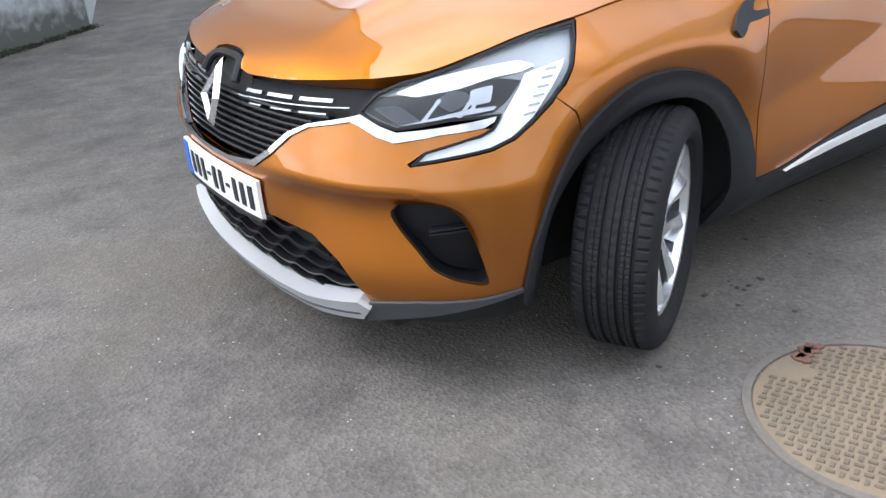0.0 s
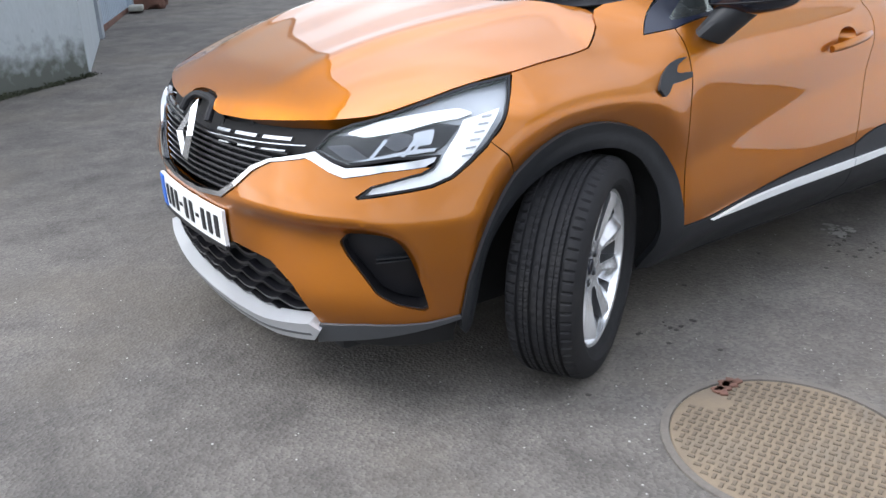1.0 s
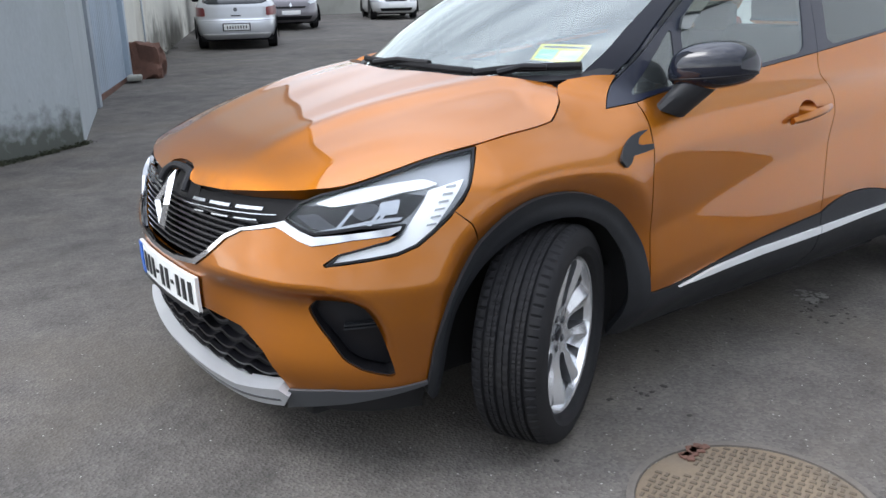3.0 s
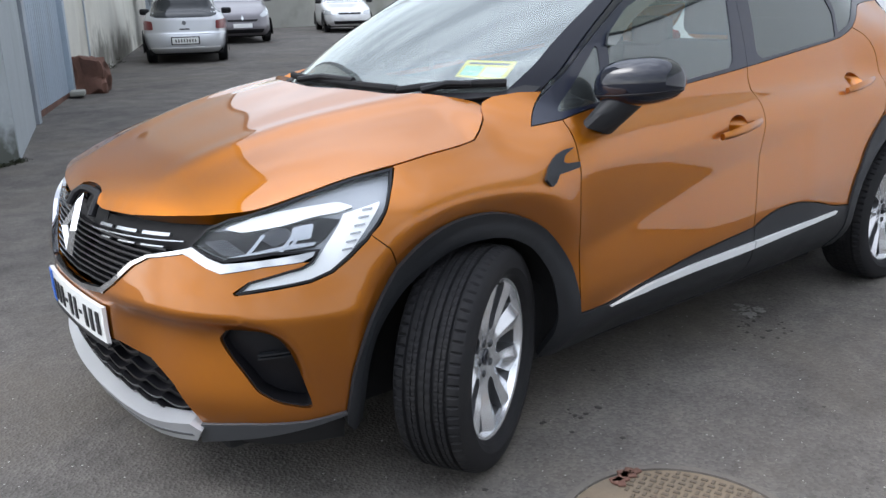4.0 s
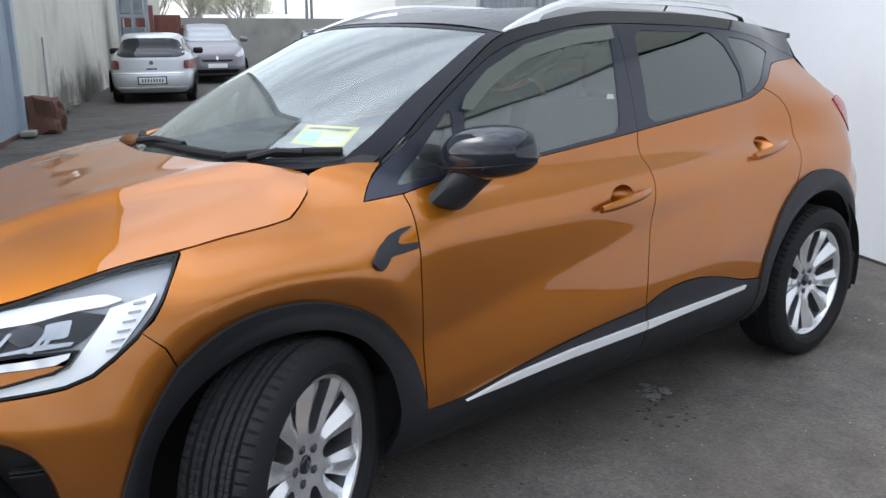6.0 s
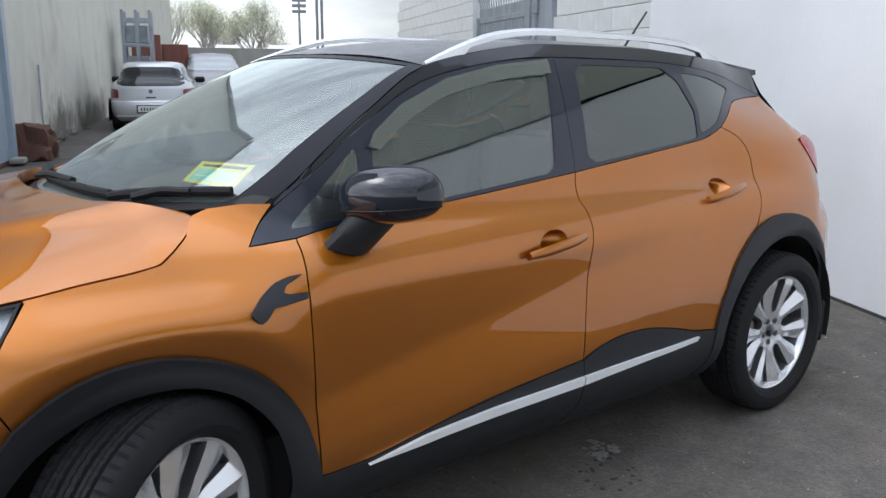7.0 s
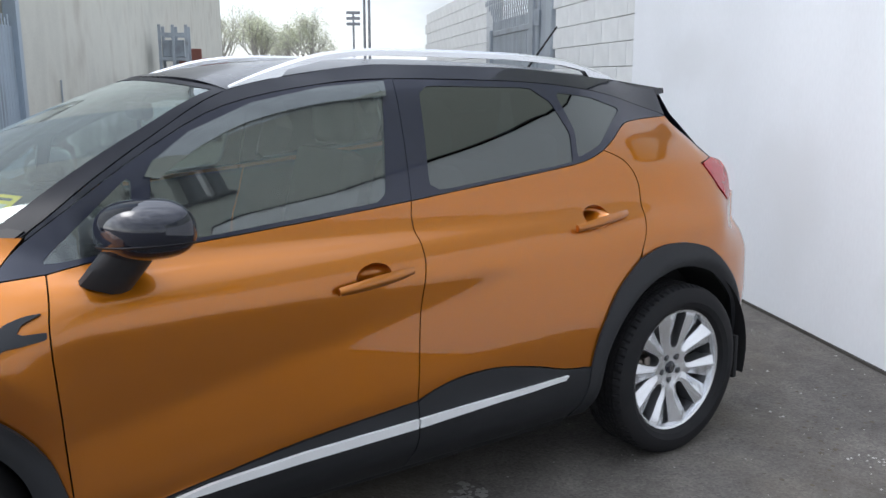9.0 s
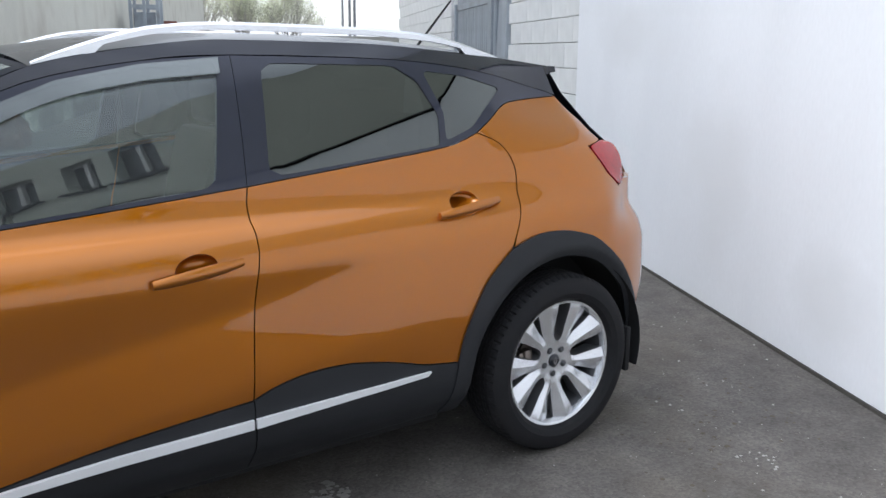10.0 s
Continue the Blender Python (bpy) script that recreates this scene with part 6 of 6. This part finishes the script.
def parked_car(m, paint, label, length, width, height, tall, rear_view):
    """A hatchback with its nose towards +x, as stacked plan outlines. tall: a people carrier with a high, forward cabin."""
    c = thing("parked_car", label, "car", m, group="cars parked along the lane")
    L, W, H = length / 2, width / 2, height
    zb = .93 if not tall else 1.10
    zs = [.20, .27, .36, .45, .55, .62, .70, .78, .86 if not tall else .92, zb, zb + .06, H - .36, H - .12, H - .05, H - .015, H]
    half_w = spline(zs, [W * k for k in (.90, .95, .985, 1.0, 1.0, .995, .99, .985, .975, .94, .90, .80, .715, .66, .50, .02)])
    if tall:
        fronts = [L - .14, L - .06, L, L, L - .02, L - .03, L - .05, L - .09, L - .30, L - .98, L - 1.06, L - 1.38, L - 1.80, L - 1.95, L - 2.0, .02]
    else:
        fronts = [L - .16, L - .06, L, L, L - .02, L - .06, L - .14, L - .36, L - .80, L - 1.12, L - 1.22, L - 1.55, L - 1.88, L - 1.98, L - 2.0 if L > 2.02 else .06, .02]
    reach_f = spline(zs, fronts)
    reach_r = spline(zs, [L - .14, L - .05, L, L, L - .015, L - .075, L - .085, L - .10, L - .115, L - .15, L - .20, L - .33, L - .47, L - .60, L - 1.0, .02])
    e = 5.0
    def at(x0, y0, z):
        return np.stack([x0 + 0 * z, y0 + 0 * z, z + 0 * x0], -1)
    def rear(y, z):
        y, z = np.asarray(y, float), np.asarray(z, float)
        return at(-reach_r(z) * (1 - np.clip(np.abs(y) / half_w(z), 0, .995) ** e) ** (1 / e), y, z)
    def fore(y, z):
        y, z = np.asarray(y, float), np.asarray(z, float)
        return at(reach_f(z) * (1 - np.clip(np.abs(y) / half_w(z), 0, .995) ** e) ** (1 / e), y, z)
    def flank(x, z):
        x, z = np.asarray(x, float), np.asarray(z, float)
        k = np.where(x > 0, np.abs(x) / reach_f(z), np.abs(x) / reach_r(z))
        return at(x, -half_w(z) * (1 - np.clip(k, 0, .995) ** e) ** (1 / e), z)
    levels = np.concatenate([np.linspace(a, b, 4)[:-1] for a, b in zip(zs, zs[1:])] + [[H]])
    n = 72
    rings = []
    for z in levels:
        ring = []
        for q in range(n):
            t = 2 * math.pi * q / n
            co, si = math.cos(t), math.sin(t)
            x = math.copysign(abs(co) ** (2 / e), co) * float(reach_f(z) if co > 0 else reach_r(z))
            ring.append((x, math.copysign(abs(si) ** (2 / e), si) * float(half_w(z)), float(z)))
        rings.append(ring)
    v, f = loft(rings)
    obj("body", v, f, paint, c, sharp=50)
    mid = (0, 0, .7)
    kw = dict(parent=c, gap=0, thick=.01, step=.05, ref=mid)
    wt, wl_ = H - .13, zb + .035
    yt, yb_ = W * .62, W * .80
    sheet("rear_window", rear, [(-yb_, wl_ - .06), (yb_, wl_ - .06), (yt, wt), (-yt, wt)], FAR_GLASS, offset=.006, soft=.25, **kw)
    yt, yb_ = W * .66, W * .86
    sheet("windscreen", fore, [(-yb_, zb + .02), (yb_, zb + .02), (yt, wt + .01), (-yt, wt + .01)], FAR_GLASS if rear_view else FAR_SCREEN, offset=.006, soft=.2, **kw)
    xf0, xf1 = L - 1.36, L - 1.95
    for s in (False, True):
        for a in ([(-L + .62, wl_ + .03), (-.22, wl_), (-.22, wt), (-L + .86, wt)], [(-.12, wl_), (xf0, wl_), (max(xf1, .3), wt), (-.12, wt)]):
            sheet("side_window", flank, a, FAR_GLASS, offset=.005, soft=.15, flip=s, **kw)
        lamp_y = [(-W * .995, .67), (-W * .72, .67), (-W * .73, .84), (-W * .99, .86)]
        sheet("tail_lamp", rear, lamp_y, FAR_RED, offset=.008, soft=.2, flip=s, **kw)
        if tall:
            hl = [(-W * .995, .78), (-W * .62, .68), (-W * .54, .74), (-W * .80, .90), (-W * .99, .94)]
        else:
            hl = [(-W * .99, .56), (-W * .56, .56), (-W * .58, .68), (-W * .98, .72)]
        sheet("head_lamp", fore, hl, FAR_LAMP, offset=.008, soft=.2, flip=s, **kw)
        mb = bmesh.new()
        sx = -1 if s else 1
        box(mb, (xf0 + .02, min(-sx * (W * .93), -sx * (W + .17)), zb), (xf0 + .14, max(-sx * (W * .93), -sx * (W + .17)), zb + .14), .05, segments=3)
        part("wing_mirror", mb, BLACK if not tall else paint, c)
    sheet("bumper_strip", rear, [(-W * .93, .575), (W * .93, .575), (W * .93, .60), (-W * .93, .60)], paint, offset=.012, **kw)
    if rear_view:
        sheet("rear_trim", rear, [(-W * .80, .30), (W * .80, .30), (W * .80, .325), (-W * .80, .325)], LAMP_WHITE, offset=.008, **kw)
    sheet("plate_surround", rear, [(-.285, .372), (.285, .372), (.285, .528), (-.285, .528)], BLACK, offset=.008, **kw)
    plate_ = sheet("rear_plate", rear, [(-.26, .39), (.26, .39), (.26, .51), (-.26, .51)], PLATE_WHITE, offset=.012, **kw)
    for q in range(8):
        sheet("plate_bar", rear, [(-.21 + q * .055, .42), (-.185 + q * .055, .42), (-.185 + q * .055, .48), (-.21 + q * .055, .48)], INK, parent=plate_, gap=0, thick=.002, step=.05, ref=mid, offset=.016)
    sheet("badge", rear, [(.042 * math.cos(q), .80 + .042 * math.sin(q)) for q in np.linspace(0, 6.283, 16, endpoint=False)], ALLOY_DARK, offset=.012, **kw)
    sheet("boot_handle", rear, [(-.10, .665), (.10, .665), (.10, .69), (-.10, .69)], BLACK, offset=.004, **kw)
    sheet("air_intake", fore, [(-W * .60, .27), (W * .60, .27), (W * .66, .37), (-W * .66, .37)], BLACK, offset=.006, **kw)
    sheet("grille", fore, [(-W * .42, .575), (W * .42, .575), (W * .48, .63), (-W * .48, .63)], BLACK, offset=.006, **kw)
    fp = sheet("front_plate", fore, [(-.26, .41), (.26, .41), (.26, .52), (-.26, .52)], PLATE_WHITE, offset=.012, **kw)
    sheet("front_badge", fore, [(0, .60), (.04, .67), (0, .74), (-.04, .67)], CHROME, offset=.012, **kw)
    for x in (-L + .78, L - .82):
        for s in (-1, 1):
            dk = obj("wheel_arch", [(a, b - .004 if b < 0 else b + .004, z) for a, b, z in [(x + .36 * math.cos(q), s * float(half_w(.5)) * (.99 + .012), .30 + .36 * math.sin(q)) for q in np.linspace(-.3, math.pi + .3, 20)]], [tuple(range(20))[::s]], DARK, c)
            ty = obj("tyre", *revolve([(-.09, .19), (-.10, .24), (-.095, .29), (-.075, .31), (.075, .31), (.095, .29), (.10, .24), (.09, .19)], 40), RUBBER, c)
            ty.matrix_basis = Matrix.Translation((x, s * (W - .135), .305))
            obj("wheel_rim", *revolve([(-.06, .0), (-.07, .06), (-.05, .15), (-.09, .195), (.09, .195), (.05, .15), (.07, .06), (.06, 0)], 24), ALLOY_DARK, ty)
    bm = bmesh.new()
    box(bm, (-L + .3, -W * .85, .16), (L - .3, W * .85, .3), .02)
    part("underbody", bm, DARK, c)
    return c


FAR_RED = mat("dark_red_lens", (.17, .010, .014), .3, 0, .2, 30, 120, .1, coat=.2)
# pale base colour stands in for sky reflected in the far windscreens
FAR_SCREEN = mat("far_windscreen_sky_sheen", (.30, .33, .35), .06, 0, .1, 3, 40, 0, coat=1)
FAR_GLASS = mat("far_window", (.022, .026, .030), .06, 0, .1, 3, 40, 0, spec=.45)
FAR_LAMP = mat("far_lamp", (.55, .58, .6), .1, .3, .1, 20, 80, 0, coat=1)
SILVER_CAR = mat("silver_car_paint", (.58, .60, .63), .3, .4, .03, 3, 300, 0, coat=.8)
PURPLE_CAR = mat("dark_mauve_paint", (.17, .16, .175), .3, .4, .03, 3, 300, 0, coat=.9)
WHITE_CAR = mat("white_car_paint", (.72, .73, .74), .3, .1, .03, 3, 300, 0, coat=.8)
for x, y, a, paint, lb, dims, tall, rear in ((5.47 + .40 * 2.07, 14.62 + .917 * 2.07, 66.4, SILVER_CAR, "silver hatchback parked along the cream wall", (4.15, 1.735, 1.415), False, True), (9.85, 21.75, -107, PURPLE_CAR, "dark mauve people carrier facing down the lane", (4.30, 1.80, 1.62), True, False), (14.9, 23.6, -114, WHITE_CAR, "small white car by the far wall", (3.8, 1.64, 1.42), False, False)):
    parked_car(Matrix.Translation((x, y, rise(x, y))) @ Matrix.Rotation(radians(a), 4, "Z"), paint, lb, *dims, tall, rear)

# ---------------------------------------------------------------- ground details
IRON_RUST = mat("rusty_iron", (.20, .155, .108), .75, .25, .15, 7, 90, .2, stain=(.13, .115, .095), stain_scale=5, stain_amount=.6)
IRON_DARK = mat("rusty_iron_hollow", (.125, .098, .07), .85, .1, .2, 7, 90, .2)
mh = thing("manhole_cover", "round rusty cast iron manhole cover with raised tread", "manhole cover", Matrix.Translation((.157, -1.483, 0)))
obj("frame_ring", [(x, y, z) for x, z, y in revolve([(0.001, .348), (.007, .347), (.007, .325), (.001, .324)], 72)[0]], revolve([(0, 0)] * 4, 72)[1], mat("dusty_iron", (.13, .115, .10), .85, .1, .25, 12, 90, .3), mh)
obj("plate", [(x, y, z) for x, z, y in revolve([(.004, .0), (.004, .318), (.001, .322)], 72)[0]], revolve([(0, 0)] * 3, 72)[1], IRON_RUST, mh)
v, f = [], []
ca, sa = math.cos(.35), math.sin(.35)
for i in range(-12, 13):
    for j in range(-12, 13):
        x, y = i * .026, j * .026
        if x * x + y * y > .305 ** 2 or (x - .09) ** 2 + (y - .255) ** 2 < .055 ** 2:
            continue
        w, h = (.0105, .0055) if (i + j) % 2 else (.0055, .0105)
        b = len(v)
        for z, k in ((.0045, 1.0), (.0085, .8)):
            for dx, dy in ((-w * k, -h * k), (w * k, -h * k), (w * k, h * k), (-w * k, h * k)):
                px, py = x + dx, y + dy
                v.append((px * ca - py * sa, px * sa + py * ca, z))
        f += [(b + 4, b + 5, b + 6, b + 7)] + [(b + q, b + (q + 1) % 4, b + 4 + (q + 1) % 4, b + 4 + q) for q in range(4)]
tr_ = obj("tread", v, f, IRON_DARK, mh, smooth=False)
tagged(tr_, kind="stuff")
bm = bmesh.new()
random.seed(11)
for q in range(9):
    a = random.uniform(0, 6.28)
    r = random.uniform(0, .05)
    box(bm, (-.02, -.012, 0), (.02, .012, .008), .003, Matrix.Translation((.09 + r * math.cos(a), .285 + .5 * r * math.sin(a), .004)) @ Matrix.Rotation(a, 4, "Z"))
tagged(part("keyhole_dirt", bm, RUST, mh), kind="stuff")

GRIT = mat("grit", (.33, .32, .30), .9, 0, .3, 30, 90, .2)
OIL = mat("dark_clod", (.03, .026, .022), .8, 0, .3, 30, 90, .4)
def scatter(name, label, material, spots, size, seed, flat=.5):
    """Loose bits on the ground as one object."""
    random.seed(seed)
    v, f = [], []
    for x0, y0, r, count in spots:
        for _ in range(count):
            a, d = random.uniform(0, 6.283), r * math.sqrt(random.random())
            x, y = x0 + d * math.cos(a), y0 + d * math.sin(a)
            s = size * random.uniform(.4, 1.3)
            b = len(v)
            n = 5
            t0 = random.uniform(0, 6.28)
            for q in range(n):
                k = random.uniform(.7, 1.2)
                v.append((x + s * k * math.cos(t0 + q * 1.2566), y + s * k * math.sin(t0 + q * 1.2566), .0005))
            for q in range(n):
                v.append((x + .55 * s * math.cos(t0 + q * 1.2566), y + .55 * s * math.sin(t0 + q * 1.2566), s * flat * random.uniform(.6, 1.2)))
            f.append(tuple(b + n + q for q in range(n)))
            f += [(b + q, b + (q + 1) % n, b + n + (q + 1) % n, b + n + q) for q in range(n)]
    o = obj(name, v, f, material, None, smooth=False)
    return tagged(o, label, "grit", kind="stuff")
scatter("grit", "scattered pale grit on the asphalt", GRIT, [(-.6, -.9, 2.2, 700), (.1, -1.5, .55, 160), (1.9, -1.2, 1.6, 180), (3.3, -1.3, .9, 70)], .003, 1)
scatter("wall_litter", "pale rubble and grit along the foot of the white wall", GRIT, [(3.19, -1.36, .08, 16), (3.45, -.9, .30, 7), (3.9, -.6, .4, 10), (4.3, .1, .3, 10), (3.2, -1.1, .3, 4), (3.05, -1.55, .25, 4)], .0065, 2)
scatter("leaf_litter", "dead brown leaves and dirt near the white wall", mat("dead_leaf", (.075, .064, .045), .9, 0, .3, 30, 90, .3), [(3.15, -.95, .28, 22), (3.4, -1.15, .30, 20), (3.7, -.9, .3, 16), (2.95, -1.25, .22, 10), (4.1, -.2, .35, 14)], .010, 12, .12)
scatter("dark_clods", "dark oily clods on the asphalt", OIL, [(.442, -.82, .04, 6), (.32, -.80, .02, 3), (.53, -.84, .02, 3), (1.62, -.82, .13, 26), (1.71, -.70, .05, 6), (.75, -1.15, 1.0, 22)], .010, 3, .25)
scatter("pale_patch", "pale dried mud patch on the asphalt", mat("dried_mud", (.20, .19, .18), .9, 0, .2, 20, 90, .3), [(1.76, -.66, .07, 26), (1.70, -.70, .03, 12)], .016, 4, .05)
